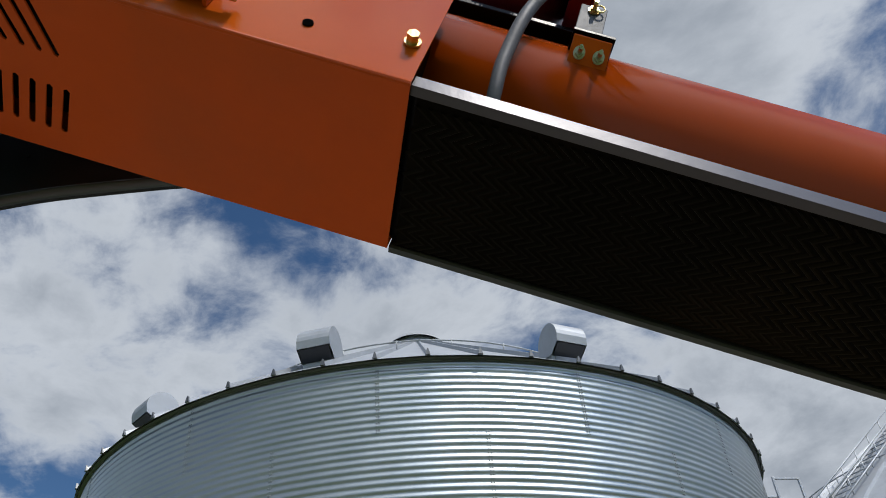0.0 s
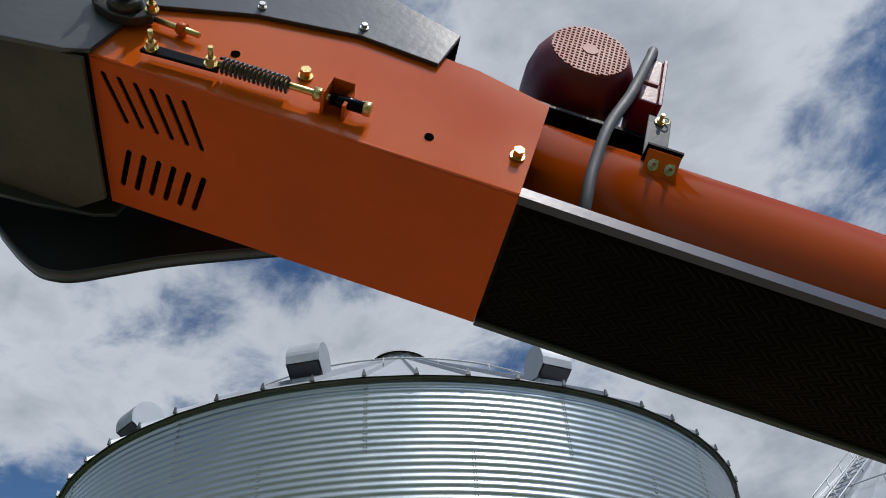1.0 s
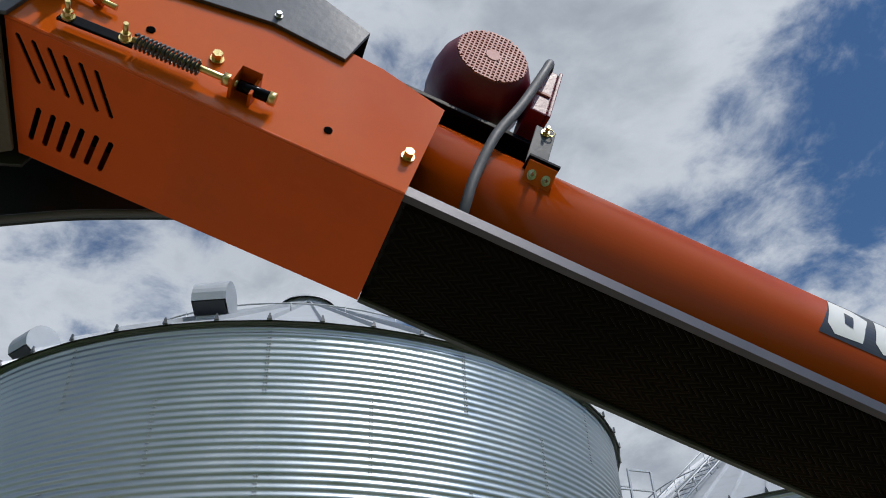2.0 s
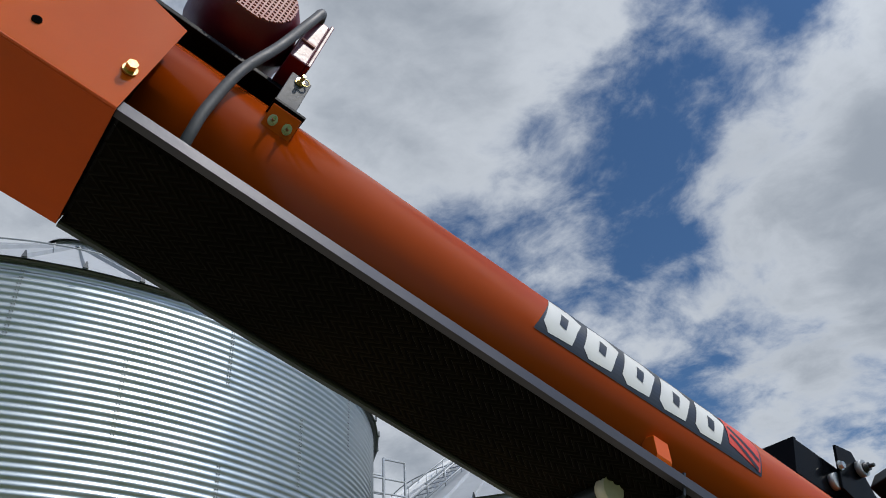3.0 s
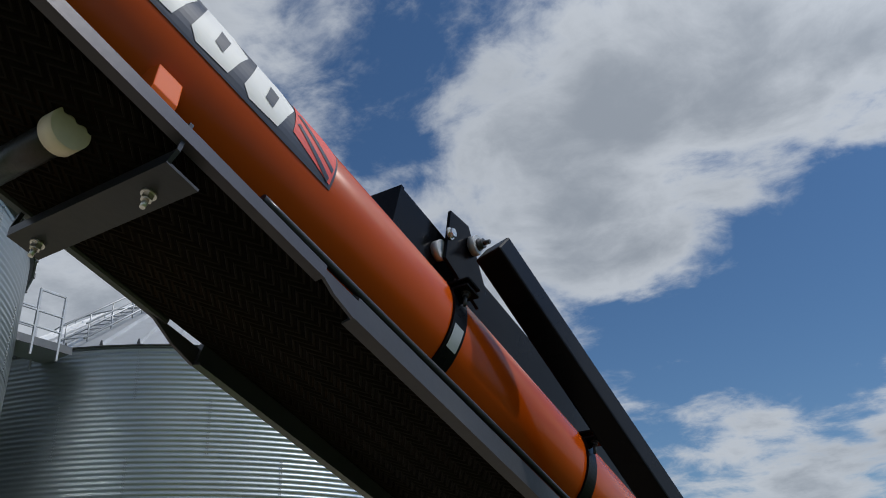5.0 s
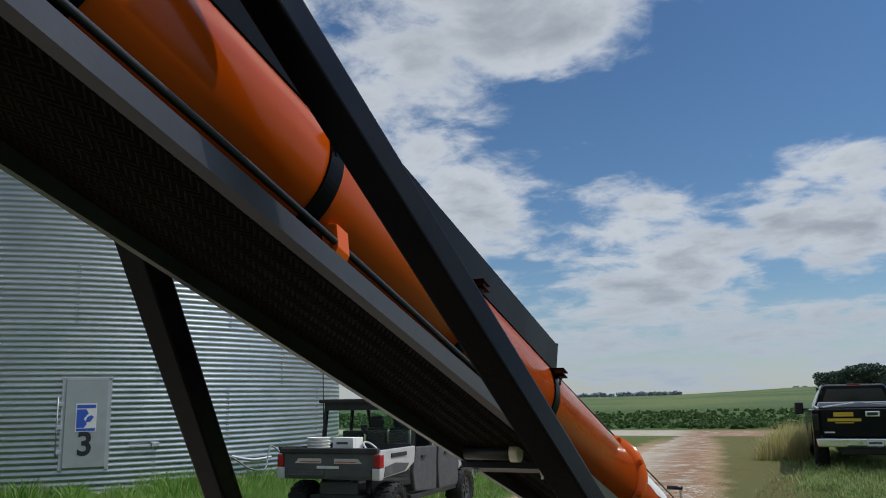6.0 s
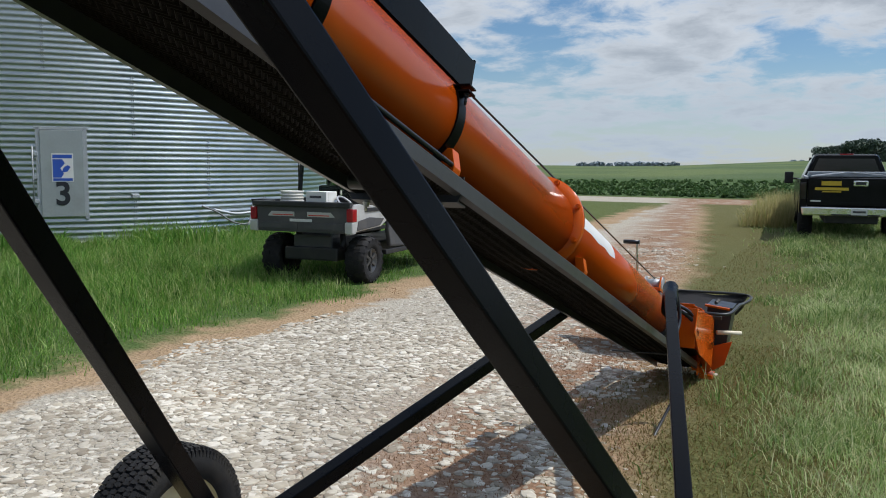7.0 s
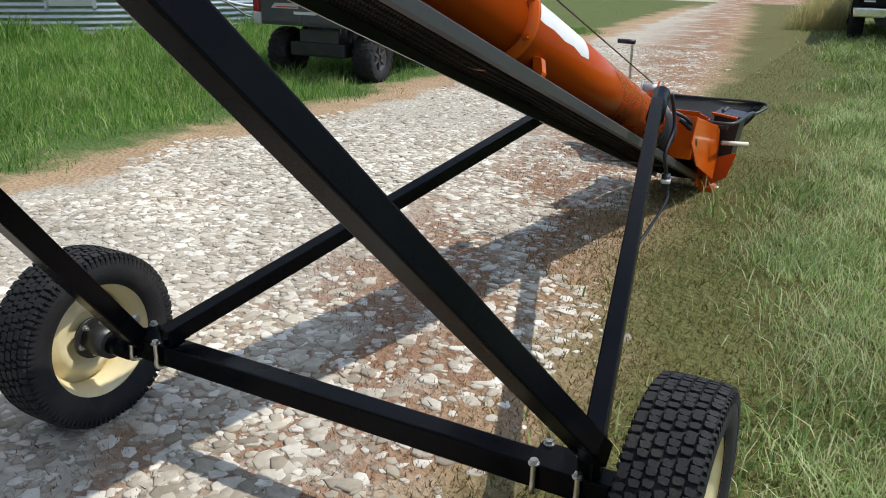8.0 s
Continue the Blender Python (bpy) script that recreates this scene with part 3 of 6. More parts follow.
# side guards of the return belt
for s in (1, -1):
    prof = [(s * 0.158, -0.099), (s * 0.173, -0.110), (s * 0.173, -0.149), (s * 0.150, -0.153), (s * 0.150, -0.149), (s * 0.160, -0.146)]
    cpart("belt_guard", prism_bm(prof, 1, -2.34, 4.50), SHEET_GREY, "long folded steel belt guard")
    prof = [(s * 0.160, -0.096), (s * 0.175, -0.098), (s * 0.176, -0.120), (s * 0.160, -0.1225), (s * 0.158, -0.118)]
    edge_guard = cpart("upper_guard", prism_bm(prof, 1, -3.944, -2.42), PALE_GUARD, "narrow folded steel belt guard")
    if s > 0:
        edge_guard.matrix_basis = CM @ Matrix.Translation((0, -3.944, 0)) @ Matrix.Rotation(radians(-0.55), 4, "X") @ Matrix.Translation((0, 3.944, 0))
    cpart("guard_end", prism_bm([(-2.50, -0.117), (-2.34, -0.117), (-2.34, -0.150), (-2.39, -0.142), (-2.44, -0.123)], 0, s * 0.170 - 0.003, s * 0.170 + 0.003), PALE_GUARD)
# Unseen black sheet that stops light showing through gaps beside the belt
cpart("belt_pan", box_bm((-0.158, -3.95, -0.104), (0.158, 4.5, -0.101)), BLACK)

# head box with slotted bottom
BX0, BX1, BU0, BU1, BN0, BN1 = -0.155, 0.186, -4.67, -3.945, -0.13, 0.11


def slotted_panel(u0, u1, x0, x1, slots, n, thick):
    from mathutils.geometry import delaunay_2d_cdt
    pts = [Vector((x0, u0)), Vector((x1, u0)), Vector((x1, u1)), Vector((x0, u1))]
    loops = [[0, 1, 2, 3]]
    for (xa, ua), (xb, ub), w in slots:
        d = Vector((xb - xa, ub - ua)).normalized()
        q = Vector((-d.y, d.x)) * w
        base = len(pts)
        pts += [Vector((xa, ua)) + q, Vector((xb, ub)) + q, Vector((xb, ub)) + d * w * 0.8, Vector((xb, ub)) - q, Vector((xa, ua)) - q, Vector((xa, ua)) - d * w * 0.8]
        loops.append(list(range(base, base + 6)))
    vs, es, fs, ov, oe, of = delaunay_2d_cdt(pts, [], loops, 0, 1e-6)
    bm = bmesh.new()
    bv = [bm.verts.new((v.x, v.y, n)) for v in vs]
    from mathutils.geometry import intersect_point_tri_2d
    for f in fs:
        c = sum((vs[i] for i in f), Vector((0, 0))) / len(f)
        hit = any(intersect_point_tri_2d(c, pts[lp[0]], pts[lp[j]], pts[lp[j + 1]]) for lp in loops[1:] for j in range(1, 5))
        if not hit:
            bm.faces.new([bv[i] for i in f])
    bmesh.ops.recalc_face_normals(bm, faces=bm.faces)
    r = bmesh.ops.extrude_face_region(bm, geom=list(bm.faces))
    bmesh.ops.translate(bm, vec=(0, 0, thick), verts=[v for v in r["geom"] if isinstance(v, bmesh.types.BMVert)])
    return bm


slots = []
for k in range(6):
    f = k / 5
    slots.append(((0.156 - 0.005 * f, -4.65 + 0.141 * f), (0.063 - 0.007 * f, -4.617 + 0.137 * f), 0.0048))
    slots.append(((-0.006 - 0.007 * f, -4.62 + 0.141 * f), (-0.098 - 0.004 * f, -4.642 + 0.140 * f), 0.0055))
headbox = cpart("head_box", slotted_panel(BU0, BU1, BX0, BX1, slots, BN0, 0.003), ORANGE_DUSTY, "orange folded drive-head cover with two rows of slots")


def side_outline():
    return [(BU0, BN0 + 0.004), (BU1, BN0 + 0.004), (BU1 + 0.005, 0.115), (-4.08, 0.15), (-4.27, 0.165), (-4.45, 0.13), (-4.65, 0.06)]


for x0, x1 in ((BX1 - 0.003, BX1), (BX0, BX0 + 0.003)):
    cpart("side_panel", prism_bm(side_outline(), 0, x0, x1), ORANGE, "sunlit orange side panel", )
cpart("fold_edge", cyl_bm((BX1 - 0.003, BU0, BN0 + 0.003), (BX1 - 0.003, BU1, BN0 + 0.003), 0.004, seg=10), ORANGE_DUSTY)
cpart("inner_shield", box_bm((BX0 + 0.01, BU0 + 0.02, -0.05), (BX1 - 0.01, BU1 - 0.01, -0.045)), BLACK)
cpart("box_end", box_bm((BX0 + 0.004, BU1 - 0.006, -0.11), (BX1 - 0.004, BU1 - 0.003, 0.0)), BLACK)

# drum head and hood
hood_side = [(-4.12, 0.13), (-4.105, 0.235), (-4.3, 0.30), (-4.55, 0.31), (-4.8, 0.24), (-4.97, 0.08), (-5.02, -0.14), (-4.9, -0.165), (-4.78, -0.155), (-4.672, -0.135), (-4.637, -0.118), (-4.62, 0.035), (-4.45, 0.105), (-4.27, 0.14)]
for x0, x1 in ((0.187, 0.196), (-0.2, -0.191)):
    cpart("hood_side", prism_bm(hood_side, 0, x0, x1, 0.0015), HOOD, "dark weathered sheet-steel head hood")
top_line = [(-4.105, 0.235), (-4.3, 0.30), (-4.55, 0.31), (-4.8, 0.24), (-4.97, 0.08), (-5.02, -0.14)]
bm = bmesh.new()
for (a, b), (c, d) in zip(top_line, top_line[1:]):
    q = [bm.verts.new(v) for v in ((-0.195, a, b), (0.19, a, b), (0.19, c, d), (-0.195, c, d))]
    bm.faces.new(q)
cpart("hood_top", bm, HOOD)
cpart("dusty_plate", prism_bm([(0.186, -4.642), (-0.135, -4.642), (-0.2, -4.72), (-0.24, -5.0), (0.186, -5.0)], 2, -0.135, -0.128), DUSTY, "dust-caked plate under the head drum")
# rubber-edged discharge chute beyond the head
chute = [(-4.30, 0.01), (-4.37, -0.03), (-4.50, -0.11), (-4.58, -0.17), (-4.64, -0.215), (-4.68, -0.23), (-4.72, -0.228), (-4.79, -0.195), (-4.85, -0.15), (-4.95, -0.02), (-4.95, 0.10), (-4.3, 0.08)]
fine_edge = []
for k in range(len(chute) - 3):
    p0, p1, p2, p3 = (Vector(chute[max(0, min(len(chute) - 3, k + j))]) for j in (-1, 0, 1, 2))
    for j in range(4):
        f = j / 4
        fine_edge.append(tuple(0.5 * (2 * p1 + (p2 - p0) * f + (2 * p0 - 5 * p1 + 4 * p2 - p3) * f * f + (3 * p1 - p0 - 3 * p2 + p3) * f ** 3)))
chute = fine_edge + chute[-3:]
cpart("chute_wall", prism_bm(chute, 0, -0.262, -0.254), DECAL_BLACK, "black discharge chute wall")
rim = chute[:-2]
bm = bmesh.new()
for (a, b), (c, d) in zip(rim, rim[1:]):
    q = [bm.verts.new(v) for v in ((-0.262, a, b), (-0.232, a, b), (-0.232, c, d), (-0.262, c, d))]
    bm.faces.new(q).smooth = True
bmesh.ops.remove_doubles(bm, verts=bm.verts, dist=1e-5)
bmesh.ops.solidify(bm, geom=list(bm.faces), thickness=0.006)
cpart("chute_lip", bm, HOOD, "rolled lip of the discharge chute")

# bearing, take-up spring and fasteners on the side of the head
SX = BX1 + 0.001
bm = prism_bm([(-4.70, 0.0), (-4.68, -0.022), (-4.645, -0.035), (-4.61, -0.03), (-4.585, -0.008), (-4.59, 0.022), (-4.62, 0.036), (-4.65, 0.034), (-4.69, 0.02)], 0, 0.196, 0.214, 0.003)
brg = cpart("flange_bearing", bm, DARK_STEEL, "dark cast flange bearing")
part("housing", cyl_bm((0.21, -4.636, 0.0), (0.232, -4.636, 0.0), 0.031, 0.027, seg=24), DARK_STEEL, brg)
cpart("drive_shaft", cyl_bm((0.15, -4.636, 0.0), (0.31, -4.636, 0.0), 0.0165, seg=20), DARK_STEEL)
for u, n in ((-4.685, 0.004), (-4.592, 0.006)):
    cpart("bearing_bolt", hex_bolt_bm((0.214, u, n), (1, 0, 0), 0.0085, 0.018, 0.028), BRASS)
cpart("adjuster_rod", cyl_bm((SX + 0.012, -4.59, 0.004), (SX + 0.012, -4.505, 0.0), 0.0055, seg=10), BRASS)
cpart("adjuster_nut", cyl_bm((SX + 0.012, -4.545, 0.002), (SX + 0.012, -4.53, 0.002), 0.011, seg=6), ORANGE)
cpart("strap_plate", prism_bm([(-4.565, -0.088), (-4.562, -0.066), (-4.44, -0.058), (-4.435, -0.078)], 0, SX + 0.012, SX + 0.018, 0.0015), BLACK)
for u, n in ((-4.55, -0.076), (-4.452, -0.068)):
    cpart("strap_bolt", hex_bolt_bm((SX + 0.018, u, n), (1, 0, 0), 0.0085, 0.018, 0.024), BRASS)
turns, pts = 15, []
for k in range(turns * 8 + 1):
    a = 2 * math.pi * k / 8
    pts.append((SX + 0.022 + 0.0125 * math.cos(a), -4.435 + 0.115 * k / (turns * 8), -0.066 + 0.0125 * math.sin(a) + 0.004 * k / (turns * 8)))
bm = bmesh.new()
rings = []
for i, p in enumerate(pts):
    d = (Vector(pts[min(i + 1, len(pts) - 1)]) - Vector(pts[max(i - 1, 0)])).normalized()
    e1 = Vector((0, 1, 0))
    e1 = (e1 - d * e1.dot(d)).normalized()
    e2 = d.cross(e1)
    rings.append([bm.verts.new(Vector(p) + 0.0026 * (math.cos(2 * math.pi * k / 6) * e1 + math.sin(2 * math.pi * k / 6) * e2)) for k in range(6)])
for a, b in zip(rings, rings[1:]):
    for k in range(6):
        bm.faces.new((a[k], a[(k + 1) % 6], b[(k + 1) % 6], b[k])).smooth = True
cpart("tension_spring", bm, DARK_STEEL, "coiled scraper tension spring")
cpart("spring_rod", cyl_bm((SX + 0.022, -4.44, -0.066), (SX + 0.022, -4.20, -0.058), 0.006, seg=10), BRASS)
cpart("spring_nut", cyl_bm((SX + 0.022, -4.278, -0.061), (SX + 0.022, -4.262, -0.0605), 0.012, seg=6), BRASS)
bm = bmesh.new()
add_box(bm, (SX, -4.262, -0.078), (SX + 0.045, -4.256, -0.03), 0.001)
add_box(bm, (SX, -4.256, -0.036), (SX + 0.045, -4.22, -0.031), 0.001)
add_box(bm, (SX, -4.226, -0.078), (SX + 0.030, -4.220, -0.03), 0.001)
cpart("rod_bracket", bm, ORANGE, "small orange rod bracket")
cpart("rod_sleeve", cyl_bm((SX + 0.022, -4.25, -0.06), (SX + 0.022, -4.195, -0.058), 0.0105, seg=14), BLACK)
cpart("rod_head", cyl_bm((SX + 0.022, -4.195, -0.058), (SX + 0.022, -4.183, -0.0575), 0.0125, seg=6), BRASS)
cpart("side_bolt", hex_bolt_bm((SX, -4.345, -0.018), (1, 0, 0), 0.0095, 0.022), BRASS)
cpart("side_bolt", hex_bolt_bm((SX, -3.967, -0.044), (1, 0, 0), 0.0095, 0.022), BRASS)
# Drilled holes: their inner shade is painted as flat black discs
for u, n in ((-4.113, -0.065), (-4.47, -0.018)):
    cpart("drilled_hole", cyl_bm((SX - 0.001, u, n), (SX + 0.0012, u, n), 0.008, seg=18), HOLE)
for u, n in ((-4.45, 0.128), (-4.27, 0.163)):
    cpart("hood_screw", hex_bolt_bm((0.196, u, n), (1, 0, 0), 0.006, 0.012), ZINC)

# the fittings sit a little further up the head than the cover's own edge
for ob in conveyor.children:
    kind_ = ob.name.split(".")[0]
    if kind_ in ("hood_side", "hood_top", "dusty_plate", "hood_screw"):
        ob.matrix_basis = CM @ Matrix.Translation((0, -0.03, -0.012))
    elif kind_ in ("chute_wall", "chute_lip"):
        ob.matrix_basis = CM @ Matrix.Translation((0, -0.04, -0.045))
    elif kind_ in ("flange_bearing", "drive_shaft", "bearing_bolt", "adjuster_rod", "adjuster_nut", "strap_plate", "strap_bolt", "tension_spring", "spring_rod",
                   "spring_nut", "rod_bracket", "rod_sleeve", "rod_head"):
        ob.matrix_basis = CM @ Matrix.Translation((0, -0.03, -0.016))

# drive motor with its mount
mount = cpart("motor_mount", box_bm((-0.17, -4.17, 0.262), (0.075, -3.72, 0.274), 0.002), BLACK, "black hinged motor mount plate")
part("mount_web", box_bm((-0.12, -3.99, 0.195), (-0.11, -3.72, 0.257)), BLACK, mount)
part("mount_web", box_bm((0.02, -3.95, 0.19), (0.028, -3.72, 0.263)), BLACK, mount)
motor = cpart("electric_motor", lathe_bm([(0.0, -0.24), (0.085, -0.24), (0.105, -0.22), (0.112, -0.1), (0.113, 0.0), (0.117, 0.005), (0.117, 0.06), (0.108, 0.10), (0.088, 0.135), (0.082, 0.139)], 48, "x"), MAROON, "maroon electric motor with slotted fan cowl")
motor.matrix_basis = CM @ Matrix.Translation((-0.02, -3.89, 0.43))
bm = bmesh.new()
for k in range(-8, 9):
    h = k * 0.0098
    L = math.sqrt(max(0.0825 ** 2 - h * h, 0))
    if L > 0.01:
        add_box(bm, (0.137, -L, h - 0.0019), (0.142, L, h + 0.0019))
        add_box(bm, (0.1375, h - 0.0019, -L), (0.1425, h + 0.0019, L))
part("fan_grille", bm, MAROON_PALE, motor, "faded square-mesh fan grille")
part("grille_hub", cyl_bm((0.137, 0, 0), (0.144, 0, 0), 0.017, seg=24), MAROON_PALE, motor)
part("fan_back", cyl_bm((0.118, 0, 0), (0.12, 0, 0), 0.09, seg=32), DECAL_BLACK, motor)
jb = cpart("junction_box", box_bm((0.0, -3.775, 0.31), (0.125, -3.735, 0.465), 0.004), MAROON, "maroon motor junction box")
part("box_lid", box_bm((-0.004, -3.735, 0.306), (0.129, -3.727, 0.469), 0.002), MAROON, jb)
part("box_rib", box_bm((0.124, -3.772, 0.37), (0.129, -3.74, 0.376)), MAROON_PALE, jb)
cpart("motor_cable", tube_bm([(0.09, -3.755, 0.45), (0.14, -3.765, 0.465), (0.155, -3.775, 0.40), (0.17, -3.80, 0.25), (0.178, -3.83, 0.12), (0.172, -3.84, 0.0), (0.164, -3.838, -0.06), (0.152, -3.835, -0.092)], 0.0105), HOSE, "grey rubber motor cable")

# tube bracket by the motor
br = cpart("mount_bracket", prism_bm([(0.138, 0.030), (0.146, 0.026), (0.185, 0.078), (0.178, 0.084)], 1, -3.762, -3.682, 0.002), ORANGE, "orange welded bracket, its face tilted down")
part("bracket_web", prism_bm([(0.13, 0.05), (0.142, 0.034), (0.178, 0.081), (0.125, 0.089)], 1, -3.759, -3.753), ORANGE, br)
part("bracket_web", prism_bm([(0.13, 0.05), (0.142, 0.034), (0.178, 0.081), (0.125, 0.089)], 1, -3.691, -3.685), ORANGE, br)
part("bracket_top", box_bm((0.11, -3.766, 0.085), (0.188, -3.678, 0.092), 0.001), BLACK, br)
part("clevis_plate", box_bm((0.135, -3.762, 0.09), (0.142, -3.702, 0.245), 0.002), HOSE, br, "grey steel clevis plate")
for u in (-3.742, -3.702):
    part("stud", hex_bolt_bm((0.166, u, 0.053), (0.8, 0, -0.6), 0.009, 0.012, 0.026), ZINC, br)
part("clevis_pin", hex_bolt_bm((0.142, -3.732, 0.228), (1, 0, 0.1), 0.010, 0.008, 0.016), BRASS, br)
part("split_ring", lathe_bm([(0.011 + 0.0016 * math.cos(k * math.pi / 3), 0.0016 * math.sin(k * math.pi / 3)) for k in range(7)], 20, "x"), BRASS, br, m=Matrix.Translation((0.15, -3.72, 0.228)))
br.matrix_basis = CM @ Matrix.Translation((0.012, -0.95, 0.03)) @ Matrix.Diagonal((0.90, 0.745, 0.90, 1))

# tabs that carry the guard
for u in (-2.746, -1.40, -0.11, 1.185):
    cpart("guard_tab", prism_bm([(0.11, -0.03), (0.146, -0.035), (0.160, -0.085), (0.156, -0.10), (0.12, -0.075)], 1, u - 0.02, u + 0.022, 0.002), ORANGE, "short orange guard tab")

# brand decal drawn as plain blocks on the tube's side
DEC_R = TR + 0.0012


def wrap(outline, r, thick=0.0012):
    """A flat outline of (u, angle in degrees up the tube's right side) laid round the tube."""
    from mathutils.geometry import delaunay_2d_cdt
    pts = []
    n = len(outline)
    dense = []
    for k in range(n):
        a, b = Vector(outline[k]), Vector(outline[(k + 1) % n])
        cnt = max(1, int(abs(b.y - a.y) / 4))
        dense += [a.lerp(b, j / cnt) for j in range(cnt)]
    lo, hi = min(p.y for p in dense), max(p.y for p in dense)
    u0, u1 = min(p.x for p in dense), max(p.x for p in dense)
    vs, es, fs, *_ = delaunay_2d_cdt(dense, [], [list(range(len(dense)))], 1, 1e-6)
    bm = bmesh.new()
    bv = [bm.verts.new((v.x, v.y, 0)) for v in vs]
    for f in fs:
        bm.faces.new([bv[i] for i in f])
    deg = lo + 4
    while deg < hi:
        bmesh.ops.bisect_plane(bm, geom=list(bm.verts) + list(bm.edges) + list(bm.faces), plane_co=(0, deg, 0), plane_no=(0, 1, 0))
        deg += 4
    for v in bm.verts:
        a = radians(v.co.y)
        v.co = (r * math.cos(a), v.co.x, TC + r * math.sin(a))
    return bm


band = cpart("decal_band", wrap([(-3.055, 41), (-3.103, -11.4), (-2.442, -7.5), (-2.435, 26), (-2.47, 41)], DEC_R), DECAL_BLACK, "black decal band with white blocks")
D2 = DEC_R + 0.0009
for k in range(5):
    u, w_ = -3.078 + 0.108 * k, 0.090
    slab = [(u + 0.012, 31), (u + w_ * 0.75, 32), (u + w_ + 0.008, 24), (u + w_ * 0.92, 10), (u + w_ * 0.8, -6 + 0.6 * k), (u + 0.01, -8 + 0.7 * k), (u - 0.006, 0), (u + 0.004, 18)]
    block = part("white_block", wrap(slab, D2), WHITE, band, "white decal block")
    part("block_gap", wrap([(u + 0.040, 20), (u + 0.060, 18), (u + 0.052, 4), (u + 0.034, 6)], D2 + 0.0007), DECAL_BLACK, block)
part("red_flash", wrap([(-2.545, 38), (-2.475, 38), (-2.44, 24), (-2.447, -5), (-2.545, 4)], D2), DECAL_RED, band, "red decal flash")
part("flash_line", wrap([(-2.54, 13), (-2.535, 16), (-2.452, -1), (-2.454, -5)], D2 + 0.0007), DECAL_BLACK, band)
part("flash_line", wrap([(-2.54, 24), (-2.53, 27), (-2.447, 8), (-2.449, 4)], D2 + 0.0007), DECAL_BLACK, band)
white_patch = cpart("white_patch", wrap([(1.03, 84), (1.02, 13), (1.15, 10), (1.25, 12), (1.38, 8), (1.48, 11), (1.58, 6), (1.68, 9), (1.71, 50), (1.67, 84)], TR - 0.0068), WHITE, "worn white rectangular decal")

# strap clamps
def strap(u, wide=0.022):
    a0, a1 = radians(-62), radians(25)
    bm = bmesh.new()
    rows = []
    for k in range(23):
        a = a0 + (a1 - a0) * k / 22
        rows.append([bm.verts.new((r * math.cos(a), uu, TC + r * math.sin(a))) for r, uu in ((TR + 0.001, u - wide), (TR + 0.006, u - wide), (TR + 0.006, u + wide), (TR + 0.001, u + wide))])
    for a, b in zip(rows, rows[1:]):
        for j in range(4):
            bm.faces.new((a[j], a[(j + 1) % 4], b[(j + 1) % 4], b[j]))
    bm.faces.new(rows[0])
    bm.faces.new(rows[-1])
    s = cpart("strap_clamp", bm, BLACK, "black steel strap round the tube")
    e = Vector((math.cos(a1), 0, math.sin(a1))) * (TR + 0.004) + Vector((0, 0, TC))
    part("ear", box_bm((e.x - 0.005, u - wide, e.z - 0.004), (e.x + 0.036, u + wide, e.z + 0.001), 0.001), BLACK, s)
    part("ear", box_bm((e.x - 0.03, u - wide, e.z + 0.012), (e.x + 0.036, u + wide, e.z + 0.017), 0.001), BLACK, s)
    part("clamp_bolt", hex_bolt_bm((e.x + 0.020, u, e.z - 0.004), (0, 0, -1), 0.007, 0.010, 0.024), DARK_STEEL, s)
    return s


for u in (-2.055, -1.47, -0.788, -0.126):
    s = strap(u)
cpart("strap_label", wrap([(-2.07, -6), (-2.04, -6), (-2.04, -24), (-2.07, -24)], TR + 0.007), GALV_DULL)

# black track on top of the tube with its carriage
prof = [(-0.078, 0.20), (-0.078, 0.30), (-0.063, 0.306), (-0.063, 0.30), (-0.071, 0.296), (-0.071, 0.208), (0.071, 0.208), (0.071, 0.296), (0.063, 0.30), (0.063, 0.306), (0.078, 0.30), (0.078, 0.20)]
track = cpart("track_channel", prism_bm(prof, 1, -2.20, 0.07), BLACK, "black channel track on top of the tube")
part("track_end", box_bm((-0.078, -2.21, 0.20), (0.078, -2.20, 0.305)), BLACK, track)
part("stop_plate", prism_bm([(-0.07, 0.20), (0.07, 0.20), (0.075, 0.31), (-0.075, 0.31)], 1, 0.07, 0.08), BLACK, track)
part("stop_foot", box_bm((-0.05, 0.04, 0.14), (0.05, 0.055, 0.21)), BLACK, track)
part("stop_bolt", hex_bolt_bm((0.05, 0.08, 0.29), (0, 1, 0.1), 0.01, 0.02, 0.02), DECAL_RED, track)
car = cpart("carriage", prism_bm([(-2.10, 0.22), (-2.11, 0.345), (-2.04, 0.36), (-1.94, 0.25), (-1.96, 0.19)], 0, 0.085, 0.093, 0.002), BLACK, "black trolley that joins legs and track")
part("carriage_side", prism_bm([(-2.10, 0.22), (-2.11, 0.345), (-2.04, 0.36), (-1.94, 0.25), (-1.96, 0.19)], 0, -0.093, -0.085, 0.002), BLACK, car)
part("cross_shaft", cyl_bm((-0.14, -2.02, 0.315), (0.125, -2.02, 0.315), 0.011, seg=14), DARK_STEEL, car)
for u, n, x in ((-2.10, 0.245, 0.075), (-2.005, 0.225, 0.075), (-2.02, 0.315, 0.104)):
    part("nylon_roller", cyl_bm((x - 0.008, u, n), (x + 0.008, u, n), 0.022, seg=24), GALV_DULL, car, "grey steel roller")
part("pin_end", hex_bolt_bm((0.112, -2.02, 0.315), (1, 0, 0), 0.010, 0.012, 0.02), DARK_STEEL, car)
part("carriage_bolt", hex_bolt_bm((0.093, -2.10, 0.285), (1, 0, 0), 0.01, 0.014), ZINC, car)

car.matrix_basis = CM @ Matrix.Translation((0.012, 0.035, 0.0))

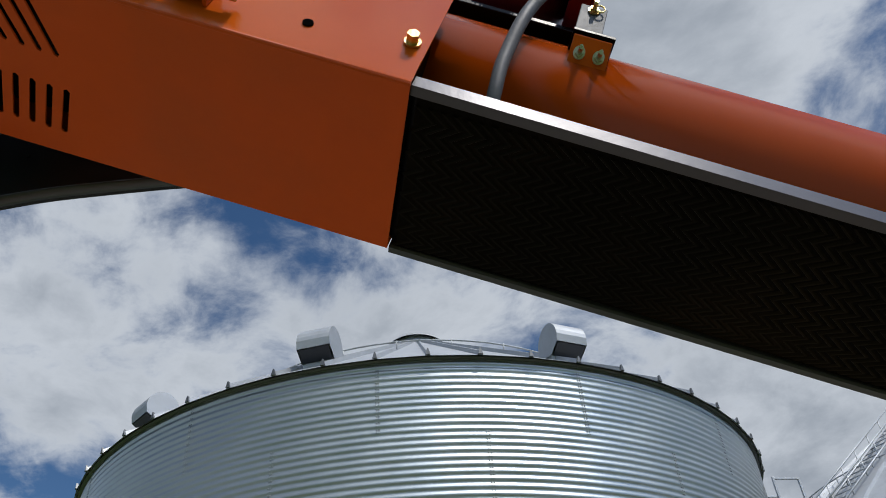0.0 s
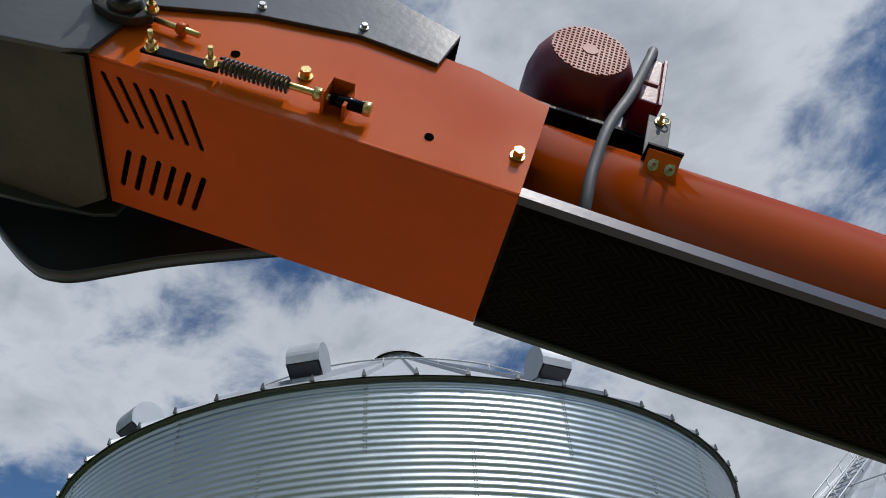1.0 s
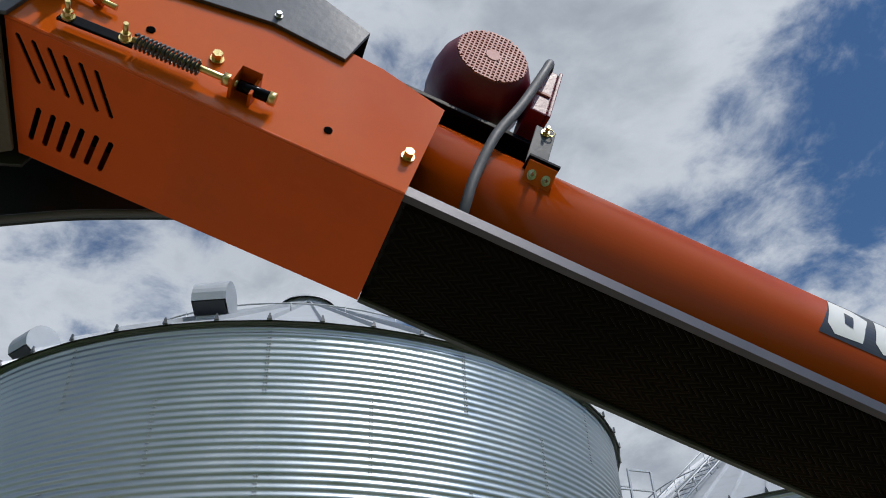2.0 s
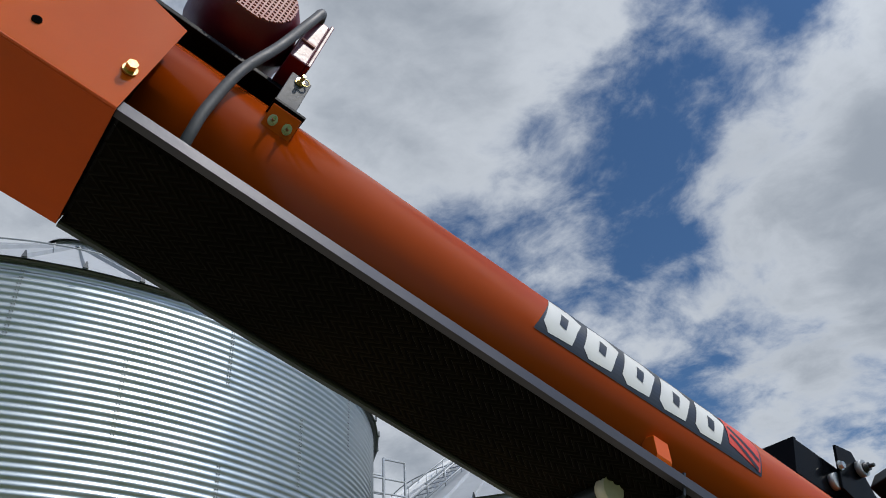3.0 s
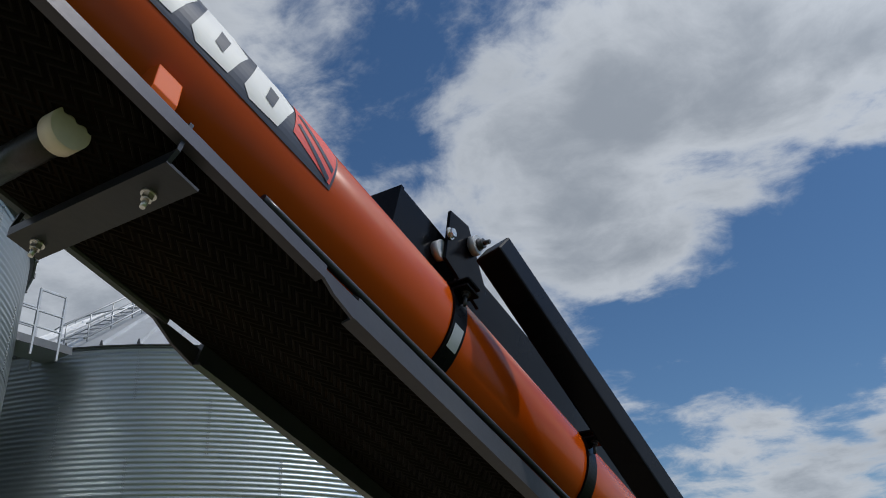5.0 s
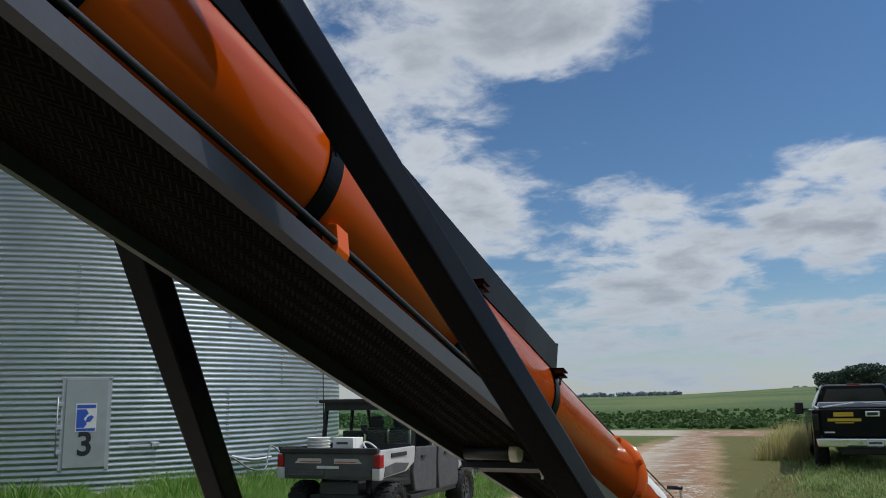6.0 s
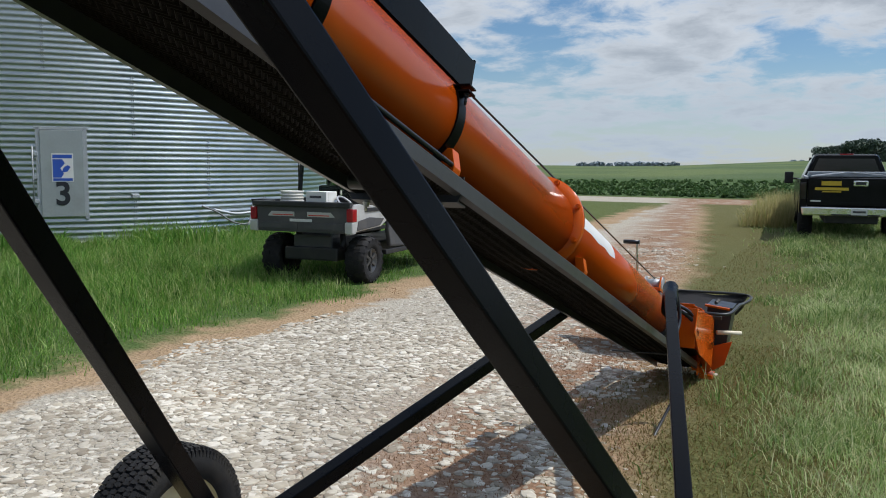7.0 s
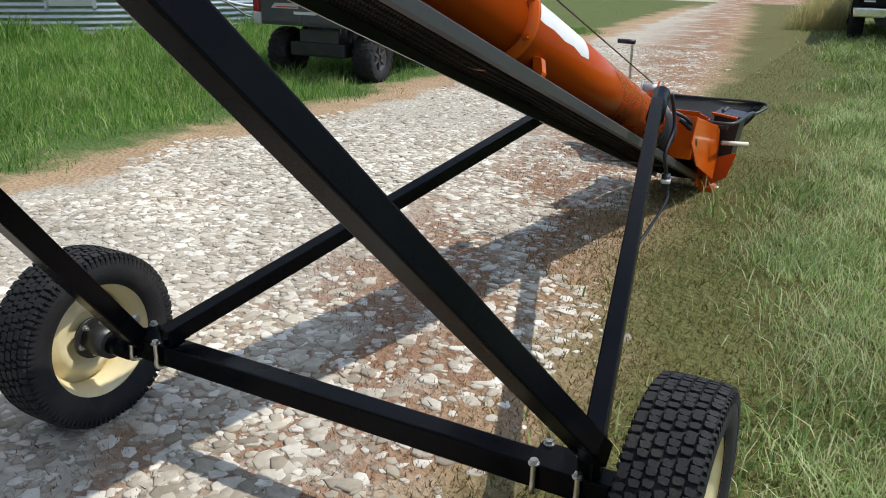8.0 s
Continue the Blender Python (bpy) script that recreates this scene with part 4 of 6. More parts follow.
# idler rollers and cross plates under the belt
for u in (-2.735, -0.12):
    cp = cpart("cross_plate", prism_bm([(-0.172, -0.10), (-0.172, -0.15), (-0.163, -0.168), (0.163, -0.168), (0.172, -0.15), (0.172, -0.10), (0.163, -0.10), (0.17, -0.15), (-0.17, -0.15), (-0.163, -0.10)], 1, u + 0.03, u + 0.036), GUARD, "grey steel idler cross plate")
    part("plate_flange", box_bm((-0.163, u + 0.03, -0.170), (0.163, u + 0.085, -0.166)), GUARD, cp)
    for x in (0.10, -0.13):
        part("plate_bolt", hex_bolt_bm((x, u + 0.06, -0.170), (0, 0, -1), 0.008, 0.014, 0.016), ZINC, cp)
    part("idler_roller", cyl_bm((-0.12, u - 0.05, -0.142), (0.03, u - 0.05, -0.142), 0.022, seg=20), DARK_STEEL, cp)
    part("roller_cap", cyl_bm((0.035, u - 0.05, -0.142), (0.062, u - 0.05, -0.142), 0.028, seg=24), NYLON, cp, "ivory roller end")
# air line along the guard
cpart("air_line", tube_bm([(0.15, u, -0.078 + 0.004 * math.sin(u * 3)) for u in [-2.55 + 0.35 * k for k in range(8)]], 0.007, 8), DECAL_BLACK, "black hose tied along the guard")

# ---- undercarriage ----
HUB, HW = 0.362, 0.905
pin_y, pin_z = W_(0, -2.06, 0.30).y, W_(0, -2.06, 0.30).z
for s in (1, -1):
    top_, foot_ = ((0.189, -1.848, 2.527), (0.801, -0.02, 0.467)) if s > 0 else ((-0.130, -1.87, 2.569), (-0.741, -0.05, 0.407))
    leg = part("leg", beam_bm(top_, foot_, 0.062, 0.062, 0.005, up=(1, 0, 0)), BLACK, conveyor, "black square-tube leg")
    part("foot_bolt", hex_bolt_bm((s * 0.755, -0.02, 0.455), (s, -0.3, 0.1), 0.012, 0.02, 0.01), ZINC, leg)
    near_, far_ = ((0.787, -0.04, 0.428), (0.262, 2.34, 0.934)) if s > 0 else ((-0.617, -0.04, 0.432), (-0.115, 2.50, 0.970))
    arm = part("lower_arm", beam_bm(near_, far_, 0.056, 0.056, 0.005, up=(1, 0, 0)), BLACK, conveyor, "black square-tube draw arm")
    part("arm_pivot", cyl_bm((s * 0.275, 2.27, 0.865), (s * 0.225, 2.56, 0.945), 0.042, seg=24), BLACK, arm)
    part("foot_bracket", box_bm((s * 0.70 - 0.07, -0.05, HUB + 0.033), (s * 0.70 + 0.09, 0.06, HUB + 0.043), 0.002), BLACK, conveyor)
    if s > 0:
        part("foot_plate", box_bm((s * 0.795 - 0.004, -0.045, HUB + 0.04), (s * 0.795 + 0.004, 0.055, HUB + 0.12), 0.002), BLACK, conveyor)
    for x in (0.65, 0.765):
        pts = [(s * x, -0.05, HUB + 0.055), (s * x, -0.051, HUB + 0.0), (s * x, -0.046, HUB - 0.042), (s * x, 0.046, HUB - 0.042), (s * x, 0.05, HUB + 0.055)]
        part("u_bolt", tube_bm(pts, 0.0075, 8), ZINC, conveyor, "zinc-plated U-bolt")
        for y in (-0.05, 0.05):
            part("u_bolt_nut", hex_bolt_bm((s * x, y, HUB + 0.043), (0, 0, 1), 0.011, 0.016), ZINC, conveyor)
part("axle", box_bm((-0.80, -0.038, HUB - 0.038), (0.84, 0.038, HUB + 0.034), 0.007), BLACK, conveyor, "black square axle tube")
part("axle_label", box_bm((0.665, -0.02, HUB + 0.0345), (0.725, 0.015, HUB + 0.0365)), WHITE, conveyor)


def wheel(side):
    w = 0.105
    rim = part("wheel", lathe_bm([(0.205, -0.079), (0.208, -0.076), (0.20, -0.068), (0.188, -0.05), (0.182, -0.02), (0.17, 0.0), (0.178, 0.04), (0.195, 0.062), (0.206, 0.074), (0.208, 0.078), (0.204, 0.08)], 56, "x"), CREAM, conveyor, "cream-painted steel trailer wheel")
    part("disc", lathe_bm([(0.18, 0.035), (0.15, 0.018), (0.13, -0.005), (0.10, -0.012), (0.085, 0.012), (0.05, 0.016), (0.0, 0.016)], 48, "x"), CREAM, rim)
    part("hub", cyl_bm((-0.13, 0, 0), (-0.018, 0, 0), 0.052, 0.056, seg=28), DARK_STEEL, rim)
    part("hub_flange", cyl_bm((-0.03, 0, 0), (-0.018, 0, 0), 0.074, seg=28), DARK_STEEL, rim)
    part("spindle", cyl_bm((-0.22, 0, 0), (-0.1, 0, 0), 0.035, seg=20), BLACK, rim)
    for k in range(5):
        a = 2 * math.pi * k / 5 + 0.3
        part("wheel_stud", hex_bolt_bm((-0.03, 0.057 * math.cos(a), 0.057 * math.sin(a)), (-1, 0, 0), 0.009, 0.014, 0.012), ZINC, rim)
    prof = [(0.202, -0.077), (0.222, -0.092), (0.254, -0.098), (0.286, -0.093), (0.302, -0.082), (0.306, -0.07), (0.308, 0.0), (0.306, 0.07), (0.302, 0.082), (0.286, 0.093), (0.254, 0.098), (0.222, 0.092), (0.202, 0.077)]
    tyre = part("tyre", lathe_bm(prof, 72, "x"), RUBBER, rim, "all-terrain trailer tyre with block tread")
    # tread blocks
    verts, faces = [], []

    def block(pts, r0, r1):
        b = len(verts)
        n = len(pts)
        for r, k in ((r0, 1.0), (r1, 0.9)):
            cx = sum(p[0] for p in pts) / n
            ca = sum(p[1] for p in pts) / n
            for x, a in pts:
                xx, aa = cx + (x - cx) * k, ca + (a - ca) * k
                rr = r - 0.16 * max(0.0, abs(xx) - 0.062)
                verts.append((xx, rr * math.cos(aa), rr * math.sin(aa)))
        faces.append(tuple(b + n + j for j in range(n)))
        for j in range(n):
            faces.append((b + j, b + (j + 1) % n, b + n + (j + 1) % n, b + n + j))
    N = 92
    st = 2 * math.pi / N
    rows = [-0.075, -0.045, -0.015, 0.015, 0.045, 0.075]
    for k in range(N):
        for r_i, x in enumerate(rows):
            a = k * st + (st * 0.5 if r_i % 2 else 0) + 0.012 * math.sin(k * 2.1 + r_i)
            hw, ha = 0.0146, st * 0.46
            z = 0.005 * (1 if (r_i + k) % 2 else -1)
            pts = [(x - hw, a - ha * 0.7), (x - z, a - ha * 1.05), (x + hw, a - ha * 0.7), (x + hw * 0.8, a + ha * 0.75), (x + z, a + ha * 1.0), (x - hw * 0.8, a + ha * 0.75)]
            block(pts, 0.304, 0.317)
        for sg in (-1, 1):
            a = k * st
            block([(sg * 0.084, a - st * 0.3), (sg * 0.096, a - st * 0.3), (sg * 0.096, a + st * 0.22), (sg * 0.084, a + st * 0.22)], 0.284, 0.307)
    tagged(part("tread", mesh_of("tread", verts, faces), RUBBER, tyre), kind="stuff")
    m = Matrix.Translation((0.985 if side > 0 else -0.972, 0.0 if side > 0 else -0.05, HUB - 0.008))
    if side < 0:
        m = m @ Matrix.Rotation(math.pi, 4, "Z") @ Matrix.Rotation(0.7, 4, "X")
    rim.matrix_basis = m @ Matrix.Diagonal((0.93, 1.035, 1.035, 1) if side > 0 else (0.93, 0.955, 0.955, 1))


wheel(1)
wheel(-1)

# ---- lower end of the conveyor: tail, hopper, winch ----
tail = cpart("tail_tube", cyl_bm((0, 3.22, TC - 0.01), (0, 3.95, TC - 0.02), TR - 0.018, seg=48), ORANGE)
for u, r in ((3.20, 0.165), (3.26, 0.172), (3.42, 0.162)):
    cpart("clamp_ring", lathe_bm([(TR - 0.012, -0.012), (r, -0.012), (r, 0.012), (TR - 0.012, 0.012)], 48, "z"), DARK_STEEL).matrix_basis = CM @ Matrix.Translation((0, u, TC - 0.005)) @ Matrix.Rotation(-math.pi / 2, 4, "X")
bm = prism_bm([(3.55, 0.17), (4.32, 0.24), (4.46, 0.10), (4.40, -0.12), (3.75, -0.10), (3.5, 0.0)], 0, 0.242, 0.25, 0.002)
cpart("hopper_side", bm, ORANGE, "orange hopper side plate")
cpart("hopper_side", prism_bm([(3.55, 0.17), (4.32, 0.24), (4.46, 0.10), (4.40, -0.12), (3.75, -0.10), (3.5, 0.0)], 0, -0.25, -0.242, 0.002), ORANGE)
cpart("hopper_top", box_bm((-0.245, 3.56, 0.166), (0.245, 3.82, 0.176), 0.002), ORANGE)
cpart("hopper_back", prism_bm([(-0.245, -0.09), (0.245, -0.09), (0.245, 0.17), (-0.245, 0.17)], 1, 3.545, 3.555), ORANGE)
cpart("hopper_front", prism_bm([(-0.2, -0.12), (0.2, -0.12), (0.2, 0.02), (-0.2, 0.02)], 1, 4.38, 4.39), ORANGE)
cpart("hopper_mouth", box_bm((-0.2, 3.85, -0.06), (0.2, 4.4, -0.05)), DECAL_BLACK)
jack = part("support_plate", prism_bm([(4.00, 0.13), (4.22, 0.15), (4.24, 0.34), (4.34, 0.54), (4.20, 0.58), (4.06, 0.54), (3.98, 0.30)], 0, 0.255, 0.265, 0.002), ORANGE, conveyor, "orange hopper support plate")
jack.matrix_basis = Matrix.Translation((-0.09, 0.0, -0.02))
part("foot", box_bm((0.255, 4.12, 0.075), (0.35, 4.27, 0.11), 0.004), ORANGE, jack)
part("hopper_wing", prism_bm([(0.20, 0.15), (0.30, 0.10), (0.30, 0.30), (0.262, 0.60), (0.20, 0.62)], 1, 4.12, 4.13, 0.001), ORANGE, jack, "bright orange folded wing of the hopper")
part("hopper_panel", box_bm((-0.24, 4.125, 0.27), (0.205, 4.135, 0.63), 0.002), ORANGE, jack)
# Black block added in place of the shade inside the hopper cavity
part("hopper_pocket", prism_bm([(0.27, 0.26), (0.42, 0.30), (0.46, 0.60), (0.28, 0.62)], 1, 4.25, 4.50, 0.004), DECAL_BLACK, jack, "black block painted for the hopper's dark cavity")
part("hopper_apron", prism_bm([(0.295, 0.10), (0.42, 0.18), (0.47, 0.36), (0.295, 0.30)], 1, 4.205, 4.215, 0.001), ORANGE_DUSTY, jack, "dusty orange apron of the hopper")
part("pocket_edge", prism_bm([(0.265, 0.62), (0.44, 0.60), (0.44, 0.585), (0.265, 0.605)], 1, 4.22, 4.252, 0.001), ORANGE, jack)
part("support_rib", box_bm((0.215, 4.06, 0.15), (0.256, 4.07, 0.54), 0.002), ORANGE, jack)
for y, z in ((4.10, 0.18), (4.14, 0.22), (4.13, 0.45)):
    part("plate_bolt", hex_bolt_bm((0.265, y, z), (1, 0, 0), 0.012, 0.02), DARK_STEEL, jack)
jack2 = part("support_plate", prism_bm([(4.02, 0.30), (4.22, 0.30), (4.24, 0.36), (4.34, 0.54), (4.20, 0.58), (4.06, 0.54), (3.98, 0.30)], 0, -0.265, -0.255, 0.002), ORANGE, conveyor)
part("cross_bar", box_bm((-0.26, 4.12, 0.53), (0.40, 4.15, 0.555), 0.003), DARK_STEEL, jack)
part("hopper_crank", tube_bm([(0.30, 3.95, 0.60), (0.46, 3.98, 0.60), (0.50, 4.3, 0.62), (0.50, 4.55, 0.58), (0.44, 4.6, 0.50)], 0.012, 8), DARK_STEEL, jack)
part("grip", cyl_bm((0.36, 4.20, 0.42), (0.52, 4.30, 0.41), 0.016, seg=14), NYLON, jack, "cream plastic grip")
pts = []
for k in range(81):
    a = 2 * math.pi * k / 9
    pts.append((0.36 + 0.012 * math.cos(a), 4.10 + 0.14 * k / 80, 0.655 + 0.012 * math.sin(a)))
part("return_spring", tube_bm(pts[::3] + [pts[-1]], 0.004, 5), DARK_STEEL, jack)
# canvas catch tray
bm = bmesh.new()
n_t = 10
quad = (Vector((-0.45, 4.55, 0.40)), Vector((0.36, 4.45, 0.38)), Vector((0.60, 5.22, 0.55)), Vector((-0.80, 5.22, 0.56)))
g = [[bm.verts.new(quad[0].lerp(quad[1], i / n_t).lerp(quad[3].lerp(quad[2], i / n_t), j / n_t) + Vector((0, 0, -0.06 * math.sin(math.pi * j / n_t) + 0.012 * math.sin(i * 1.7 + j)))) for i in range(n_t + 1)] for j in range(n_t + 1)]
for a, b in zip(g, g[1:]):
    for i in range(n_t):
        bm.faces.new((a[i], a[i + 1], b[i + 1], b[i])).smooth = True
bmesh.ops.solidify(bm, geom=list(bm.faces), thickness=0.006)
CANVAS = material("black_canvas", (0.035, 0.035, 0.038), 0.8, 0, 0.25, 6, 0.3, 50, (0.10, 0.09, 0.08), 0.4, 5)
tray = part("hopper_canvas", bm, CANVAS, conveyor, "black canvas hopper flare")
tray.matrix_basis = Matrix.Translation((-0.22, 0.10, -0.03))
part("canvas_rail", tube_bm([(0.36, 4.45, 0.385), (0.48, 4.83, 0.47), (0.60, 5.22, 0.552), (0.0, 5.225, 0.556), (-0.80, 5.22, 0.562)], 0.012, 8), DARK_STEEL, tray)
part("canvas_side", prism_bm([(4.20, 0.16), (4.42, 0.16), (4.60, 0.40), (4.30, 0.42)], 0, 0.30, 0.306), DECAL_BLACK, tray)
# winch, crank and cable
wn_ = cpart("winch", box_bm((-0.06, 3.16, 0.205), (0.07, 3.36, 0.225), 0.003), ORANGE, "small cable winch bracket")
part("winch_plate", prism_bm([(3.22, 0.22), (3.40, 0.22), (3.42, 0.30), (3.34, 0.33), (3.25, 0.31)], 0, 0.045, 0.052, 0.002), ORANGE, wn_)
part("winch_drum", cyl_bm((-0.05, 3.31, 0.27), (0.05, 3.31, 0.27), 0.032, seg=20), GALV_DULL, wn_)
part("winch_disc", cyl_bm((0.05, 3.31, 0.27), (0.056, 3.31, 0.27), 0.05, seg=24), GALV_DULL, wn_)
part("winch_disc", cyl_bm((-0.056, 3.31, 0.27), (-0.05, 3.31, 0.27), 0.05, seg=24), GALV_DULL, wn_)
part("crank_arm", tube_bm([(-0.03, 2.93, 0.20), (-0.03, 2.88, 0.33), (-0.03, 2.845, 0.425)], 0.007, 8), ZINC, wn_)
part("crank_grip", cyl_bm((-0.11, 2.84, 0.432), (-0.015, 2.84, 0.432), 0.013, seg=12), DECAL_BLACK, wn_)
cpart("lift_cable", cyl_bm((0.0, 0.05, 0.27), (0.0, 3.30, 0.305), 0.004, seg=6), DARK_STEEL, "thin steel lift cable")
cpart("guide_rod", cyl_bm((-0.30, 3.62, -0.15), (0.17, 3.42, -0.155), 0.006, seg=8), DARK_STEEL)
cpart("power_cord", tube_bm([(0.17, 3.10, 0.22), (0.20, 3.18, 0.05), (0.19, 3.12, -0.12), (0.20, 3.2, -0.22)], 0.011, 8), DECAL_BLACK)
plug_top = W_(0.20, 3.2, -0.22)
part("cord_plug", cyl_bm(plug_top, plug_top + Vector((0.0, 0, -0.09)), 0.026, seg=16), DECAL_BLACK, conveyor, "black cord plug with white collar")
part("plug_collar", cyl_bm(plug_top + Vector((0, 0, -0.03)), plug_top + Vector((0, 0, -0.055)), 0.0275, seg=16), WHITE, conveyor)
part("cord_tail", tube_bm([plug_top + Vector((0, 0, -0.08)), plug_top + Vector((0.02, -0.03, -0.16)), (0.14, 2.6, 0.03), (0.22, 2.1, 0.02), (0.36, 2.0, 0.015)], 0.009, 8), DECAL_BLACK, conveyor)
cpart("hydraulic_bundle", tube_bm([(0.15, 3.5, 0.14), (0.21, 3.55, 0.10), (0.24, 3.62, 0.02), (0.20, 3.75, -0.02)], 0.016, 8), DECAL_BLACK)
cpart("hydraulic_bundle", tube_bm([(0.12, 3.42, 0.17), (0.20, 3.50, 0.14), (0.23, 3.68, 0.08), (0.21, 3.85, 0.06)], 0.012, 8), DECAL_BLACK)


# ---- bin details ----
def bin_point(deg, r, z):
    return Vector((-16.45 + r * math.cos(radians(deg)), 12.25 + r * math.sin(radians(deg)), z))


door_m = Matrix.Translation(bin_point(-38.85, 6.53, 1.405)) @ Matrix.Rotation(radians(-38.85), 4, "Z") @ Matrix.Diagonal((1, 1.1, 1.15, 1))
DOOR_GREY = material("grey_door_paint", (0.30, 0.33, 0.33), 0.5, 0.2, 0.1, 3, 0.05, 40, (0.2, 0.21, 0.2), 0.4, 3)
door = thing("bin_door", "grey steel bin access door with sign and numeral", "door", door_m)
part("door_leaf", box_bm((-0.04, -0.315, -0.66), (0.035, 0.315, 0.66), 0.006), DOOR_GREY, door, "flat grey door leaf")
for s in (-1, 1):
    part("door_frame", box_bm((-0.05, s * 0.345 - 0.03, -0.70), (0.02, s * 0.345 + 0.03, 0.70), 0.004), GALV_DULL, door)
part("door_frame", box_bm((-0.05, -0.40, 0.665), (0.02, 0.40, 0.71), 0.004), GALV_DULL, door)
for z in (-0.42, -0.05, 0.30):
    part("latch", box_bm((0.015, -0.44, z - 0.03), (0.05, -0.35, z + 0.03), 0.006), GALV_DULL, door)
part("latch_rod", cyl_bm((0.045, -0.425, -0.48), (0.045, -0.425, 0.42), 0.01, seg=8), GALV_DULL, door)
sign = part("sign_board", box_bm((0.036, -0.155, -0.12), (0.040, 0.16, 0.31)), WHITE, door, "white and blue maker's sign")
part("sign_field", prism_bm([(-0.14, -0.06), (-0.02, -0.06), (0.02, 0.0), (-0.03, 0.08), (0.04, 0.16), (0.0, 0.22), (-0.14, 0.22)], 0, 0.0405, 0.0415), BLUE, sign)
part("sign_mark", prism_bm([(-0.01, 0.02), (0.07, 0.03), (0.12, 0.10), (0.08, 0.13), (0.02, 0.10)], 0, 0.0415, 0.0425), BLUE, sign)
part("sign_bar", box_bm((0.0405, -0.14, 0.235), (0.0415, 0.145, 0.29)), BLUE, sign)
part("sign_bar", box_bm((0.0405, -0.14, -0.11), (0.0415, 0.145, -0.07)), BLUE, sign)
txt = bpy.data.curves.new("numeral", "FONT")
txt.body, txt.size, txt.align_x, txt.align_y, txt.extrude, txt.offset = "3", 0.50, "CENTER", "CENTER", 0.001, 0.012
txt.materials.append(DECAL_BLACK)
num = new("numeral", txt)
num.parent = door
num.matrix_basis = Matrix.Translation((0.038, 0.0, -0.32)) @ Matrix(((0, 0, 1, 0), (1, 0, 0, 0), (0, 1, 0, 0), (0, 0, 0, 1)))
tagged(num, "hand-painted black numeral")

latch = thing("wall_bracket", "small galvanised bracket on the bin wall", "bracket", Matrix.Translation(bin_point(-28.2, 6.55, 0.99)) @ Matrix.Rotation(radians(-28.2), 4, "Z"))
part("bracket_body", box_bm((-0.02, -0.07, -0.03), (0.04, 0.07, 0.04), 0.008), GALV_DULL, latch)
part("bracket_strip", box_bm((-0.01, -0.45, -0.03), (0.012, -0.07, 0.0), 0.003), GALV_DULL, latch)
GREY_HOSE = material("weathered_grey_hose", (0.16, 0.165, 0.17), 0.6, 0, 0.15, 8)
hose = part("yard_hose", tube_bm([bin_point(-17.2, 6.60, 0.78), bin_point(-15.0, 6.73, 0.66), bin_point(-12.8, 6.88, 0.46), bin_point(-10.5, 6.98, 0.42), bin_point(-9.0, 6.88, 0.6), bin_point(-7.5, 6.78, 0.85), bin_point(-6.0, 6.88, 0.7), bin_point(-4.5, 6.98, 0.4)], 0.016, 8), GREY_HOSE)
tagged(hose, "pale loose hose hanging by the bin wall", "hose")
pipe = part("wall_pipe", tube_bm([bin_point(-15.0, 6.62, 0.70), bin_point(-10.5, 6.62, 0.60), bin_point(-6.0, 6.62, 0.62)], 0.03, 8), GALV_DULL)
tagged(pipe, "low galvanised pipe along the bin base", "pipe")

# walkway between the bins
cat = thing("catwalk", "galvanised walkway with guard rails between the bins", "catwalk")
part("deck", box_bm((-14.45, 4.75, 7.42), (-13.55, 6.1, 7.48), 0.004), GALV_DULL, cat)
part("toe_board", box_bm((-13.55, 4.75, 7.40), (-13.53, 6.1, 7.56)), EAVE, cat)
for x in (-13.55, -14.42):
    for y, top_z in ((4.86, 8.28), (5.25, 8.56), (5.80, 8.54)):
        part("post", box_bm((x - 0.025, y - 0.02, 7.2), (x + 0.025, y + 0.02, top_z), 0.003), GALV_DULL, cat)
    part("top_rail", box_bm((x - 0.02, 5.25, 8.51), (x + 0.02, 5.80, 8.55), 0.003), GALV_DULL, cat)
    part("mid_rail", box_bm((x - 0.02, 4.86, 8.08), (x + 0.02, 5.80, 8.11), 0.003), GALV_DULL, cat)
    part("low_rail", box_bm((x - 0.02, 4.86, 7.76), (x + 0.02, 5.80, 7.79), 0.003), GALV_DULL, cat)
ladder = thing("roof_ladder", "galvanised ladder lying up the bin roof", "ladder", Matrix.Translation((-16.45, 12.25, 0)) @ Matrix.Rotation(radians(-66), 4, "Z"))
sl = math.tan(radians(35))
for y in (-0.25, 0.25):
    part("stringer", cyl_bm((6.6, y, 7.64 + 0.18), (0.9, y, 7.64 + 5.7 * sl + 0.18), 0.025, seg=8), GALV_DULL, ladder)
    part("hand_rail", cyl_bm((6.6, y, 7.64 + 0.50), (0.9, y, 7.64 + 5.7 * sl + 0.50), 0.02, seg=8), GALV_DULL, ladder)
    for k in range(8):
        part("rail_post", cyl_bm((6.5 - 0.8 * k, y, 7.69 + 0.8 * k * sl + 0.1), (6.5 - 0.8 * k, y, 7.69 + 0.8 * k * sl + 0.5), 0.016, seg=6), GALV_DULL, ladder)
for k in range(18):
    part("rung", cyl_bm((6.5 - 0.31 * k, -0.25, 7.88 + 0.31 * k * sl), (6.5 - 0.31 * k, 0.25, 7.88 + 0.31 * k * sl), 0.014, seg=6), GALV_DULL, ladder)


